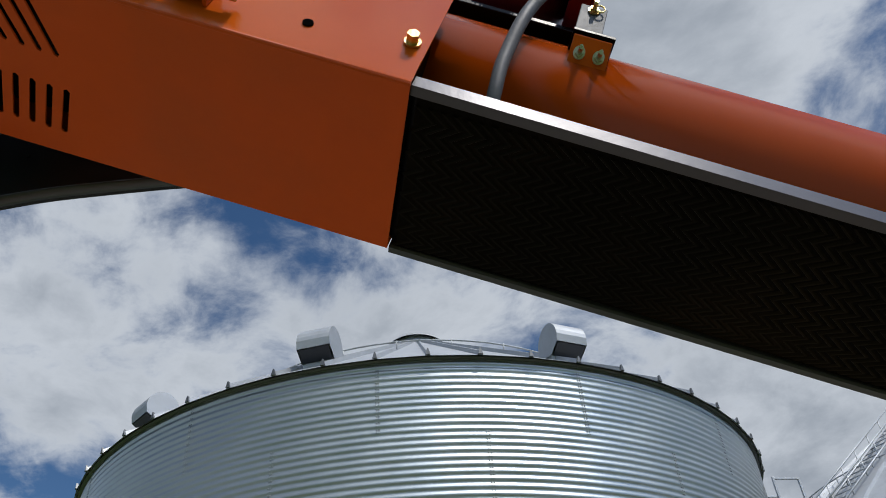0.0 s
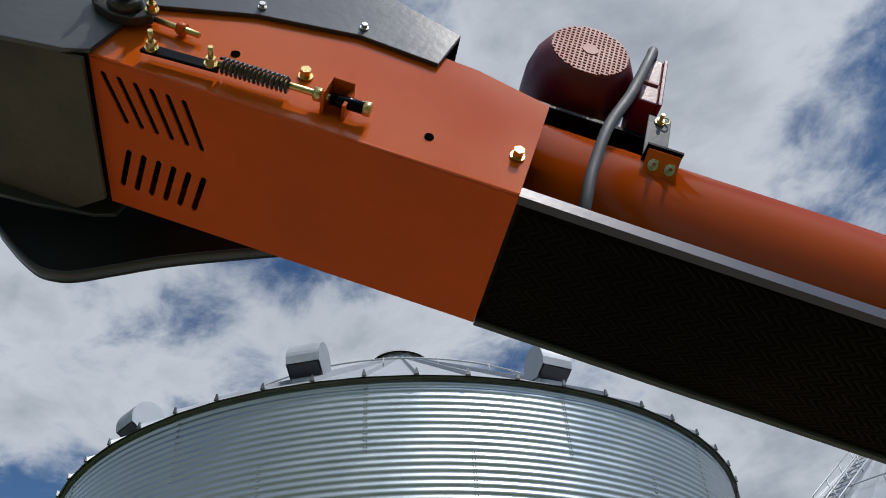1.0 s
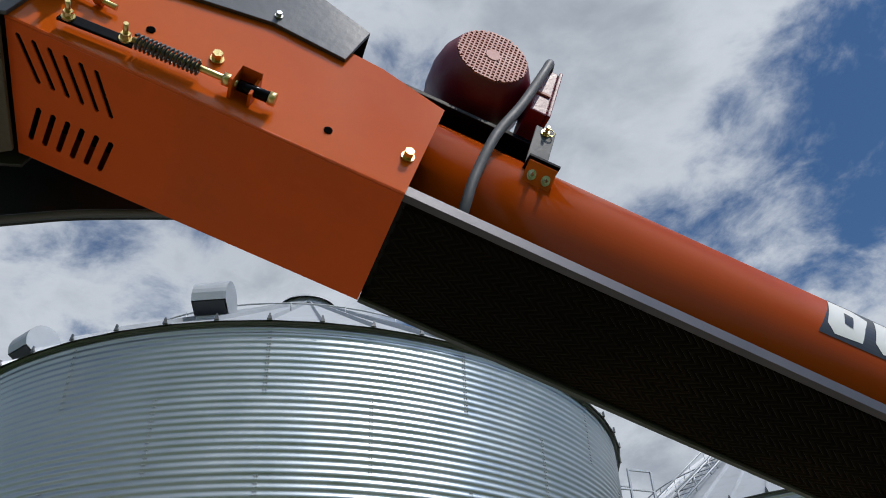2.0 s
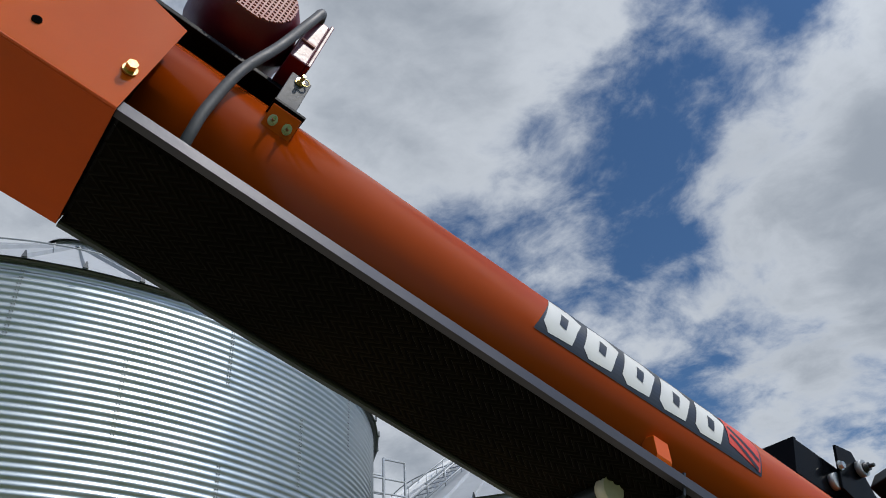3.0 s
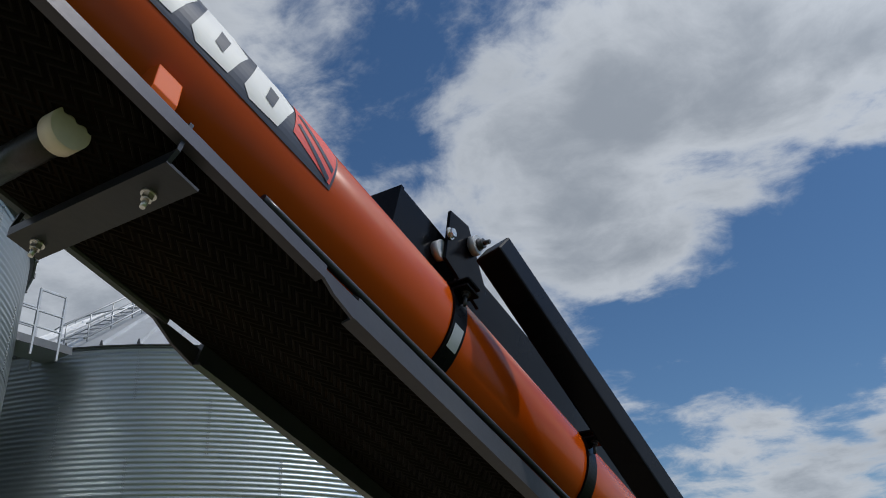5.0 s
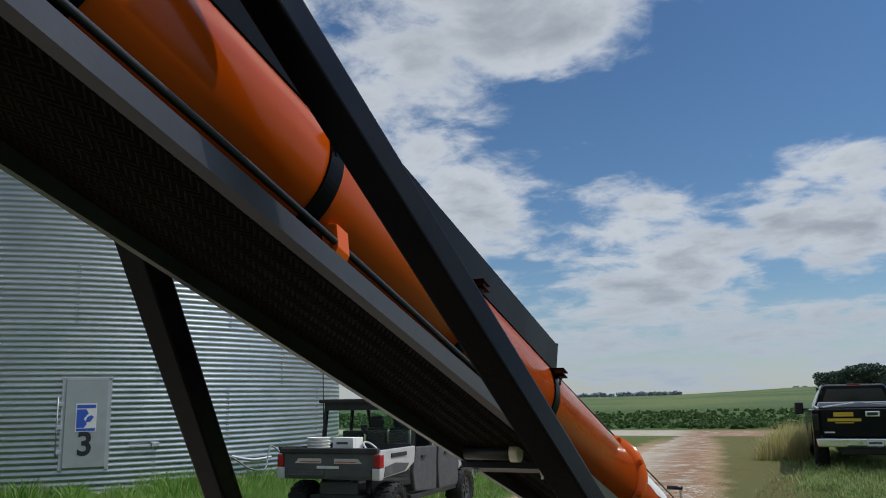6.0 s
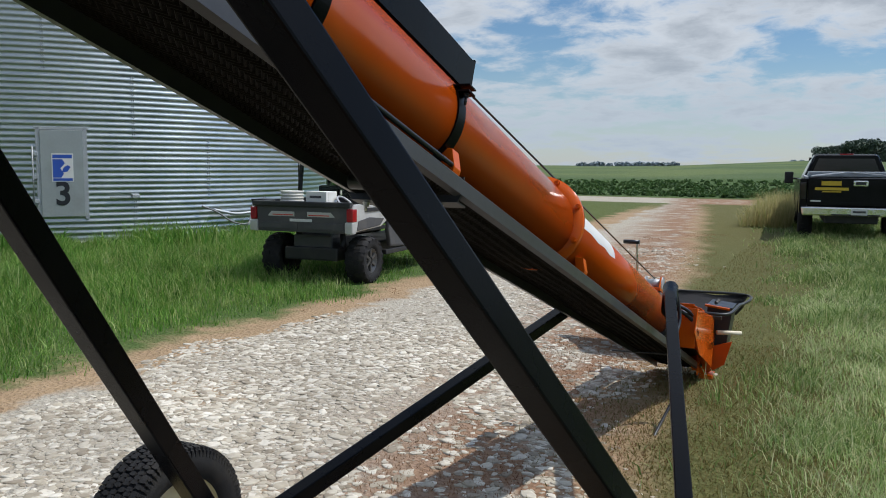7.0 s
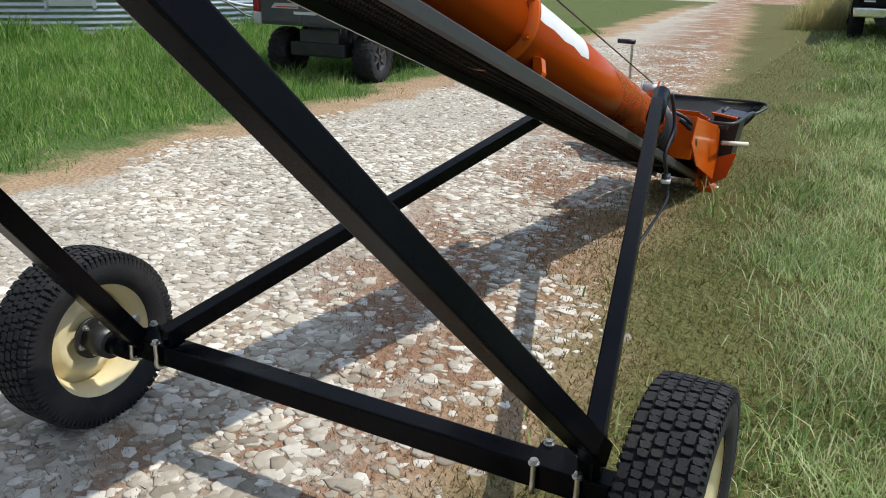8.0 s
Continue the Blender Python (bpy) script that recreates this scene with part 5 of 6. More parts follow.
# ---- utility vehicle ----
def glass_material(name, tint, rough=0.02):
    m = bpy.data.materials.new(name)
    m.use_nodes = True
    b = m.node_tree.nodes["Principled BSDF"]
    b.inputs["Base Color"].default_value = (*tint, 1)
    b.inputs["Transmission Weight"].default_value = 1.0
    b.inputs["Roughness"].default_value = rough
    b.inputs["IOR"].default_value = 1.25
    return m


GLASS = glass_material("cab_glass", (0.72, 0.85, 0.80))
DARK_GLASS = material("tinted_window", (0.008, 0.009, 0.011), 0.06, 0, 0.05, 3)
GREY_PLASTIC = material("grey_plastic", (0.055, 0.055, 0.058), 0.6, 0, 0.1, 10, 0.1, 120, (0.12, 0.11, 0.10), 0.4, 4)
SILVER = material("silver_paint", (0.50, 0.50, 0.49), 0.35, 0.3, 0.06, 5, 0.02, 60, (0.3, 0.28, 0.25), 0.3, 4)
BLACK_PLASTIC = material("black_plastic", (0.014, 0.014, 0.015), 0.55, 0, 0.15, 10, 0.1, 120, (0.06, 0.055, 0.05), 0.4, 4)
TAIL_RED = material("red_lens", (0.28, 0.008, 0.012), 0.2, 0, 0.05, 10)
CHROME = material("chrome", (0.72, 0.73, 0.75), 0.15, 1.0, 0.04, 10)
TRUCK_BLACK = material("black_car_paint", (0.004, 0.0045, 0.006), 0.16, 0, 0.1, 4, 0, 40, (0.009, 0.008, 0.007), 0.3, 2, spec=0.16)
YELLOW = material("yellow_print", (0.62, 0.42, 0.03), 0.4, 0, 0.05, 6)
ALLOY = material("dark_alloy", (0.10, 0.10, 0.10), 0.35, 0.7, 0.1, 10)
BUCKET = material("white_bucket", (0.72, 0.72, 0.68), 0.45, 0, 0.06, 6, 0.02, 40, (0.5, 0.45, 0.36), 0.3, 6)
FLAG_RED = material("red_flag", (0.6, 0.02, 0.05), 0.7, 0, 0.08, 10)


def lugged_wheel(parent, pos, R, w, rim_r, lug_n, rim_mat, out):
    rim = part("wheel", lathe_bm([(rim_r, -w * 0.4), (rim_r * 0.9, -w * 0.2), (rim_r * 0.88, w * 0.2), (rim_r, w * 0.42), (rim_r * 0.96, w * 0.43), (rim_r * 0.82, w * 0.30), (rim_r * 0.3, w * 0.24), (rim_r * 0.22, w * 0.34), (0, w * 0.34)], 36, "x"), rim_mat, parent, m=Matrix.Translation(pos) @ (Matrix.Identity(4) if out > 0 else Matrix.Rotation(math.pi, 4, "Z")))
    for k in range(6):
        a = 2 * math.pi * k / 6
        part("spoke", box_bm((w * 0.26, -0.022, rim_r * 0.25), (w * 0.40, 0.022, rim_r * 0.93), 0.006), rim_mat, rim, m=Matrix.Rotation(a, 4, "X"))
    tyre = part("tyre", lathe_bm([(rim_r, -w * 0.42), (rim_r * 1.15, -w * 0.5), (R * 0.86, -w * 0.52), (R * 0.95, -w * 0.44), (R * 0.965, 0), (R * 0.95, w * 0.44), (R * 0.86, w * 0.52), (rim_r * 1.15, w * 0.5), (rim_r, w * 0.42)], 44, "x"), RUBBER, rim)
    verts, faces = [], []
    for k in range(lug_n):
        for sg in (-1, 1):
            a0 = 2 * math.pi * (k + (0.5 if sg > 0 else 0)) / lug_n
            da = 2 * math.pi / lug_n * 0.24
            pts = [(sg * 0.02 * w, a0 - da + 0.05), (sg * 0.02 * w, a0 + da + 0.05), (sg * w * 0.30, a0 + da), (sg * w * 0.55, a0 + da), (sg * w * 0.55, a0 - da), (sg * w * 0.30, a0 - da)]
            b = len(verts)
            for r in (R * 0.92, R):
                for x, a in pts:
                    rr = r - (0.10 * R if abs(x) > w * 0.5 else 0.0)
                    verts.append((x, rr * math.cos(a), rr * math.sin(a)))
            faces.append(tuple(b + 6 + j for j in range(6)))
            for j in range(6):
                faces.append((b + j, b + (j + 1) % 6, b + 6 + (j + 1) % 6, b + 6 + j))
    tagged(part("tread", mesh_of("tread", verts, faces), RUBBER, tyre), kind="stuff")
    return rim


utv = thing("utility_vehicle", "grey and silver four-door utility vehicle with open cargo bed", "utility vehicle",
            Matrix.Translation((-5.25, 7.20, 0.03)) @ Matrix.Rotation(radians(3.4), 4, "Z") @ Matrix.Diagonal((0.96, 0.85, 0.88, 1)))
for sx in (-1, 1):
    for y in (0.0, 2.95):
        lugged_wheel(utv, (sx * 0.665, y, 0.365), 0.365, 0.27, 0.185, 18, ALLOY, sx)
bed = part("cargo_bed", box_bm((-0.72, -0.56, 0.80), (0.72, 0.62, 0.86), 0.01), BLACK_PLASTIC, utv, "black plastic cargo bed")
part("tailgate", box_bm((-0.70, -0.62, 0.80), (0.70, -0.56, 1.20), 0.02), GREY_PLASTIC, utv, "dark grey tailgate with white trim shapes")
part("tailgate_cap", box_bm((-0.76, -0.65, 1.17), (0.76, -0.54, 1.25), 0.018), BLACK_PLASTIC, utv)
for s in (-1, 1):
    part("trim_flash", prism_bm([(s * 0.10, 1.03), (s * 0.52, 1.03), (s * 0.46, 1.10), (s * 0.10, 1.10)], 1, -0.628, -0.621), SILVER, utv)
    part("trim_line", box_bm((min(s * 0.12, s * 0.44), -0.631, 1.045), (max(s * 0.12, s * 0.44), -0.628, 1.06)), DECAL_RED, utv)
    part("gate_step", box_bm((min(s * 0.05, s * 0.66), -0.635, 0.84), (max(s * 0.05, s * 0.66), -0.62, 0.94), 0.01), GREY_PLASTIC, utv)
    part("tail_lamp", box_bm((min(s * 0.70, s * 0.80), -0.64, 0.97), (max(s * 0.70, s * 0.80), -0.50, 1.16), 0.02), TAIL_RED, utv, "red tail lamp")
    part("bed_side", prism_bm([(-0.60, 0.82), (0.30, 0.86), (0.62, 0.98), (0.66, 1.22), (-0.55, 1.22), (-0.60, 1.16)], 0, min(s * 0.72, s * 0.79), max(s * 0.72, s * 0.79), 0.015), SILVER, utv, "silver painted bed side")
    part("bed_scallop", prism_bm([(-0.5, 0.84), (0.25, 0.88), (0.40, 0.98), (-0.1, 1.02), (-0.45, 0.98)], 0, min(s * 0.785, s * 0.80), max(s * 0.785, s * 0.80), 0.006), GREY_PLASTIC, utv)
    part("fender_corner", box_bm((min(s * 0.68, s * 0.80), -0.65, 0.80), (max(s * 0.68, s * 0.80), -0.52, 0.97), 0.02), SILVER, utv)
part("name_bar", box_bm((-0.17, -0.632, 0.955), (0.17, -0.621, 0.995), 0.002), WHITE, utv, "pale maker's name bar")
part("name_bar", box_bm((0.79, -0.25, 1.10), (0.803, 0.30, 1.16), 0.002), BLACK_PLASTIC, utv)
part("under_shield", box_bm((-0.30, -0.30, 0.36), (0.30, -0.24, 0.74), 0.03), GREY_PLASTIC, utv)
part("rear_axle", cyl_bm((-0.6, 0, 0.40), (0.6, 0, 0.40), 0.035, seg=12), DARK_STEEL, utv)
part("chassis", box_bm((-0.42, -0.35, 0.36), (0.42, 3.3, 0.56), 0.03), BLACK_PLASTIC, utv)
for s in (-1, 1):
    part("shock", cyl_bm((s * 0.40, -0.10, 0.42), (s * 0.34, -0.02, 0.82), 0.045, seg=12), DARK_STEEL, utv)
    part("suspension_arm", beam_bm((s * 0.2, -0.12, 0.44), (s * 0.60, -0.06, 0.36), 0.05, 0.05), DARK_STEEL, utv)
    # doors
    part("front_door", prism_bm([(1.70, 0.46), (2.55, 0.46), (2.62, 0.62), (2.55, 1.16), (1.70, 1.18), (1.66, 0.9)], 0, min(s * 0.70, s * 0.77), max(s * 0.70, s * 0.77), 0.025), GREY_PLASTIC, utv, "grey plastic half door")
    part("rear_door", prism_bm([(0.70, 0.52), (1.58, 0.46), (1.60, 0.9), (1.62, 1.18), (0.74, 1.20), (0.62, 0.80)], 0, min(s * 0.70, s * 0.77), max(s * 0.70, s * 0.77), 0.025), GREY_PLASTIC, utv, "grey plastic half door")
    for y in (0.92, 1.92):
        part("door_handle", box_bm((min(s * 0.77, s * 0.80), y, 1.02), (max(s * 0.77, s * 0.80), y + 0.16, 1.06), 0.008), BLACK_PLASTIC, utv)
    part("rocker", box_bm((min(s * 0.66, s * 0.76), 0.55, 0.40), (max(s * 0.66, s * 0.76), 2.5, 0.48), 0.015), BLACK_PLASTIC, utv)
    part("front_fender", prism_bm([(2.55, 0.72), (2.62, 1.12), (3.35, 1.04), (3.42, 0.80), (3.30, 0.82), (3.1, 0.86), (2.8, 0.84)], 0, min(s * 0.55, s * 0.80), max(s * 0.55, s * 0.80), 0.02), SILVER, utv)
    for y, z0, y2 in ((0.68, 1.2, 0.74), (1.64, 1.18, 1.66), (2.58, 1.15, 2.22)):
        part("cab_post", beam_bm((s * 0.75, y, z0), (s * 0.72, y2, 1.92), 0.055, 0.055), BLACK_PLASTIC, utv)
    part("mirror", box_bm((min(s * 0.80, s * 0.93), 2.40, 1.32), (max(s * 0.80, s * 0.93), 2.46, 1.50), 0.02), BLACK_PLASTIC, utv)
part("roof", box_bm((-0.79, 0.58, 1.90), (0.79, 2.35, 1.965), 0.025), BLACK_PLASTIC, utv, "black plastic cab roof")
part("rear_header", box_bm((-0.74, 0.68, 1.78), (0.74, 0.74, 1.91), 0.01), BLACK_PLASTIC, utv)
part("rear_sill", box_bm((-0.70, 0.64, 1.12), (0.70, 0.72, 1.26), 0.015), BLACK_PLASTIC, utv)
rw = part("rear_window", box_bm((-0.71, 0.695, 1.26), (0.71, 0.705, 1.78)), GLASS, utv, "greenish rear window")
rw.visible_shadow = False
ws = part("windscreen", prism_bm([(2.56, 1.15), (2.58, 1.15), (2.26, 1.90), (2.24, 1.90)], 0, -0.64, 0.64), GLASS, utv)
ws.visible_shadow = False
part("hood", prism_bm([(2.5, 0.78), (3.5, 0.74), (3.55, 0.92), (2.6, 1.16)], 0, -0.56, 0.56, 0.03), SILVER, utv)
for x in (-0.38, 0.02, 0.40):
    part("seat_back", box_bm((x - 0.17, 0.92, 0.85), (x + 0.17, 1.04, 1.45), 0.04), BLACK_PLASTIC, utv)
    part("headrest", box_bm((x - 0.11, 1.86, 1.46), (x + 0.11, 1.95, 1.66), 0.04), BLACK_PLASTIC, utv)
    part("seat_back", box_bm((x - 0.17, 1.84, 0.80), (x + 0.17, 1.96, 1.46), 0.04), BLACK_PLASTIC, utv)
part("steering_wheel", lathe_bm([(0.16 + 0.016 * math.cos(k * math.pi / 3), 0.016 * math.sin(k * math.pi / 3)) for k in range(7)], 24, "z"), BLACK_PLASTIC, utv, m=Matrix.Translation((-0.38, 2.25, 1.22)) @ Matrix.Rotation(radians(60), 4, "X"))
part("whip_pole", cyl_bm((-0.70, 0.60, 1.1), (-0.72, 0.55, 3.35), 0.008, seg=6), BLACK_PLASTIC, utv)
part("whip_flag", prism_bm([(0.55, 3.34), (0.44, 3.14), (0.55, 3.10)], 0, -0.722, -0.717), FLAG_RED, utv, "small red whip flag")
# load in the bed
for k in range(4):
    b = part("white_bucket", lathe_bm([(0.13, 0.0), (0.15, 0.045), (0.157, 0.05), (0.157, 0.06), (0.148, 0.06), (0.13, 0.01), (0.0, 0.01)], 32, "z"), BUCKET, None, "", Matrix.Translation((-5.53, 6.92, 1.075 + 0.040 * k)))
    tagged(b, "white plastic bucket in a nested stack on the bed", "bucket", "nested buckets")
cart = thing("carton", "white printed carton standing in the cargo bed", "carton", Matrix.Translation((-5.10, 6.96, 0.845)) @ Matrix.Rotation(radians(4), 4, "Z"))
part("carton_body", box_bm((-0.17, -0.10, 0.0), (0.17, 0.12, 0.41), 0.006), BUCKET, cart)
part("print_bar", box_bm((-0.11, -0.104, 0.325), (0.06, -0.1005, 0.355)), GREY_PLASTIC, cart)
part("carton_flap", box_bm((0.10, -0.16, 0.02), (0.17, -0.10, 0.41), 0.006), BUCKET, cart)
lid = part("black_tray", prism_bm([(-0.22, 0.0), (0.10, 0.0), (0.14, 0.05), (-0.25, 0.05)], 1, -0.12, 0.12, 0.006), BLACK_PLASTIC, None, "", Matrix.Translation((-5.84, 6.88, 1.09)))
tagged(lid, "black plastic tray on the cargo bed", "tray")
coil = part("hose_coil", lathe_bm([(0.12 + 0.014 * math.cos(k * math.pi / 3), 0.014 * math.sin(k * math.pi / 3)) for k in range(7)], 24, "z"), GALV_DULL, None, "", Matrix.Translation((-4.82, 7.10, 1.11)) @ Matrix.Rotation(radians(40), 4, "Y"))
tagged(coil, "coil of pale hose in the cargo bed", "hose coil")


# ---- pickup truck ----
truck = thing("pickup_truck", "black crew-cab pickup truck parked in tall grass", "pickup truck",
              Matrix.Translation((1.12, 18.2, 0.0)) @ Matrix.Rotation(radians(4), 4, "Z"))
for s in (-1, 1):
    lugged_wheel(truck, (s * 0.85, 0.0, 0.40), 0.40, 0.27, 0.23, 26, ALLOY, s)
    lugged_wheel(truck, (s * 0.85, 3.95, 0.40), 0.40, 0.27, 0.23, 26, CHROME, s)
    side = [(-1.15, 0.68), (-0.55, 0.62), (-0.48, 0.86), (-0.25, 1.0), (0.25, 1.0), (0.48, 0.86), (0.55, 0.55), (3.4, 0.55), (3.5, 0.9), (3.75, 1.0), (4.2, 1.0), (4.45, 0.86), (4.5, 0.6), (5.1, 0.65), (5.15, 1.15), (3.6, 1.32), (-1.15, 1.38)]
    part("body_side", prism_bm(side, 0, min(s * 0.86, s * 1.01), max(s * 0.86, s * 1.01), 0.02), TRUCK_BLACK, truck, "glossy black body side")
    part("mirror_arm", box_bm((min(s * 0.95, s * 1.12), 2.92, 1.30), (max(s * 0.95, s * 1.12), 2.97, 1.35), 0.01), BLACK_PLASTIC, truck)
    part("tow_mirror", box_bm((min(s * 1.08, s * 1.29), 2.90, 1.20), (max(s * 1.08, s * 1.29), 3.00, 1.50), 0.03), BLACK_PLASTIC, truck, "tall black tow mirror")
    part("tail_lamp", box_bm((min(s * 0.88, s * 1.015), -1.17, 0.95), (max(s * 0.88, s * 1.015), -1.08, 1.30), 0.02), DARK_GLASS, truck)
    part("cab_side", prism_bm([(1.05, 1.34), (3.35, 1.34), (2.75, 1.86), (2.4, 1.92), (1.3, 1.92), (1.15, 1.86)], 0, min(s * 0.80, s * 0.90), max(s * 0.80, s * 0.90), 0.03), TRUCK_BLACK, truck)
    part("side_window", prism_bm([(1.25, 1.42), (3.05, 1.42), (2.62, 1.84), (1.35, 1.84)], 0, min(s * 0.90, s * 0.908), max(s * 0.90, s * 0.908)), DARK_GLASS, truck)
    part("bed_rail", beam_bm((s * 0.88, -1.05, 1.40), (s * 0.88, 1.0, 1.42), 0.05, 0.04), GALV_DULL, truck, "grey bed rail")
part("tailgate", box_bm((-0.86, -1.20, 0.80), (0.86, -1.12, 1.40), 0.03), TRUCK_BLACK, truck, "black tailgate with printed bars")
part("gate_lip", box_bm((-0.86, -1.215, 0.82), (0.86, -1.195, 0.90), 0.008), TRUCK_BLACK, truck)
part("print_block", box_bm((-0.60, -1.206, 1.24), (-0.22, -1.2005, 1.33)), YELLOW, truck, "yellow print")
part("print_bar", box_bm((-0.72, -1.206, 1.14), (-0.08, -1.2005, 1.20)), YELLOW, truck)
part("print_bar", box_bm((-0.58, -1.206, 1.10), (-0.22, -1.2005, 1.12)), YELLOW, truck)
part("print_bar", box_bm((-0.80, -1.222, 0.90), (-0.60, -1.214, 0.93)), WHITE, truck)
part("gate_handle", box_bm((0.0, -1.22, 1.23), (0.28, -1.19, 1.35), 0.02), CHROME, truck, "chrome tailgate handle")
part("handle_recess", box_bm((0.04, -1.225, 1.26), (0.24, -1.215, 1.32), 0.005), DECAL_BLACK, truck)
part("bumper", prism_bm([(-0.95, 0.62), (0.95, 0.62), (0.98, 0.80), (-0.98, 0.80)], 1, -1.42, -1.26, 0.03), CHROME, truck, "chrome step bumper")
part("bumper_pad", box_bm((-0.4, -1.43, 0.63), (0.5, -1.28, 0.66)), BLACK_PLASTIC, truck)
part("number_plate", box_bm((-0.03, -1.432, 0.645), (0.27, -1.424, 0.78), 0.002), WHITE, truck, "pale plate with plain bars")
part("plate_bar", box_bm((0.0, -1.435, 0.69), (0.24, -1.4325, 0.73)), GREY_PLASTIC, truck)
part("bed_floor", box_bm((-0.86, -1.12, 0.75), (0.86, 1.0, 0.80)), BLACK_PLASTIC, truck)
part("chassis", box_bm((-0.5, -1.1, 0.45), (0.5, 4.6, 0.70), 0.02), BLACK_PLASTIC, truck)
part("bed_cover", prism_bm([(-0.84, 1.40), (0.84, 1.40), (0.80, 1.52), (-0.80, 1.52)], 1, 0.35, 0.95, 0.02), GALV_DULL, truck, "grey toolbox across the bed")
for s in (-1, 1):
    part("cover_bar", beam_bm((s * 0.80, -0.9, 1.43), (s * 0.1, 0.3, 1.50), 0.05, 0.03), GALV_DULL, truck)
part("cab_back", prism_bm([(-0.86, 1.30), (0.86, 1.30), (0.66, 1.88), (0.60, 1.90), (-0.60, 1.90), (-0.66, 1.88)], 1, 1.08, 1.16, 0.03), TRUCK_BLACK, truck)
part("rear_window", prism_bm([(-0.72, 1.46), (0.72, 1.46), (0.58, 1.82), (-0.58, 1.82)], 1, 1.068, 1.078), DARK_GLASS, truck)
part("roof", prism_bm([(1.12, 1.86), (1.3, 1.93), (2.45, 1.93), (2.8, 1.85)], 0, -0.63, 0.63, 0.03), TRUCK_BLACK, truck)
part("stop_lamp", box_bm((-0.14, 1.06, 1.90), (0.14, 1.10, 1.935), 0.006), TAIL_RED, truck)
part("hood", prism_bm([(3.3, 1.10), (5.1, 1.05), (5.1, 1.14), (3.4, 1.34)], 0, -0.87, 0.87, 0.03), TRUCK_BLACK, truck)
part("windscreen", prism_bm([(3.38, 1.33), (3.40, 1.33), (2.80, 1.86), (2.78, 1.86)], 0, -0.74, 0.74), DARK_GLASS, truck)

# the cab leans in towards its roof
for ob in truck.children:
    if ob.name.split(".")[0] in ("cab_side", "side_window"):
        for v in ob.data.vertices:
            v.co.x *= 1 - 0.26 * max(0.0, v.co.z - 1.34) / 0.58


# ---- gravel, grass, crop and woods ----
def island_material(name, colors, rough=0.9, bump=0.0, translucent=0.0):
    m = bpy.data.materials.new(name)
    m.use_nodes = True
    t = m.node_tree
    b = t.nodes["Principled BSDF"]
    geo = t.nodes.new("ShaderNodeNewGeometry")
    ramp = t.nodes.new("ShaderNodeValToRGB")
    t.links.new(geo.outputs["Random Per Island"], ramp.inputs[0])
    els = ramp.color_ramp.elements
    while len(els) < len(colors):
        els.new(0.5)
    for i, c in enumerate(colors):
        els[i].position = i / (len(colors) - 1)
        els[i].color = (*c, 1)
    n = t.nodes.new("ShaderNodeTexNoise")
    n.inputs["Scale"].default_value, n.inputs["Detail"].default_value = 35, 5
    tc = t.nodes.new("ShaderNodeTexCoord")
    t.links.new(tc.outputs["Object"], n.inputs["Vector"])
    big_n = t.nodes.new("ShaderNodeTexNoise")
    big_n.inputs["Scale"].default_value, big_n.inputs["Detail"].default_value = 0.9, 4
    t.links.new(tc.outputs["Object"], big_n.inputs["Vector"])
    s = t.nodes.new("ShaderNodeMath")
    s.operation = "MULTIPLY_ADD"
    t.links.new(n.outputs["Fac"], s.inputs[0])
    s.inputs[1].default_value = 0.6
    t.links.new(big_n.outputs["Fac"], s.inputs[2])
    mr = t.nodes.new("ShaderNodeMapRange")
    t.links.new(s.outputs[0], mr.inputs[0])
    mr.inputs[1].default_value, mr.inputs[2].default_value, mr.inputs[3].default_value, mr.inputs[4].default_value = 0.45, 1.15, 0.65, 1.35
    h = t.nodes.new("ShaderNodeHueSaturation")
    t.links.new(ramp.outputs[0], h.inputs["Color"])
    t.links.new(mr.outputs[0], h.inputs["Value"])
    t.links.new(h.outputs[0], b.inputs["Base Color"])
    b.inputs["Roughness"].default_value = rough
    b.inputs["Specular IOR Level"].default_value = 0.25
    if bump:
        bp = t.nodes.new("ShaderNodeBump")
        bp.inputs["Strength"].default_value, bp.inputs["Distance"].default_value = bump, 0.004
        t.links.new(n.outputs["Fac"], bp.inputs["Height"])
        t.links.new(bp.outputs[0], b.inputs["Normal"])
    if translucent:
        tr = t.nodes.new("ShaderNodeBsdfTranslucent")
        t.links.new(h.outputs[0], tr.inputs["Color"])
        mx = t.nodes.new("ShaderNodeMixShader")
        mx.inputs[0].default_value = translucent
        t.links.new(b.outputs[0], mx.inputs[1])
        t.links.new(tr.outputs[0], mx.inputs[2])
        t.links.new(mx.outputs[0], t.nodes["Material Output"].inputs[0])
    return m


def raw_mesh(name, verts, face_sizes, loops):
    """A large mesh straight from arrays."""
    me = bpy.data.meshes.new(name)
    me.vertices.add(len(verts))
    me.vertices.foreach_set("co", np.asarray(verts, dtype=np.float32).ravel())
    me.loops.add(len(loops))
    me.loops.foreach_set("vertex_index", np.asarray(loops, dtype=np.int32))
    me.polygons.add(len(face_sizes))
    starts = np.concatenate([[0], np.cumsum(face_sizes)[:-1]]).astype(np.int32)
    me.polygons.foreach_set("loop_start", starts)
    me.update(calc_edges=True)
    me.validate()
    return me


rng = np.random.default_rng(7)


def wobble(x, y, k=1.0, ph=0.0):
    return 0.30 * np.sin(1.3 * y * k + ph) + 0.18 * np.sin(3.1 * y * k + 1.7 + ph) + 0.10 * np.sin(7.3 * y + 2 * x + ph)


def left_edge(x, y):
    return -3.7 - 0.08 * np.maximum(y - 8, 0) + wobble(x, y) * 0.7


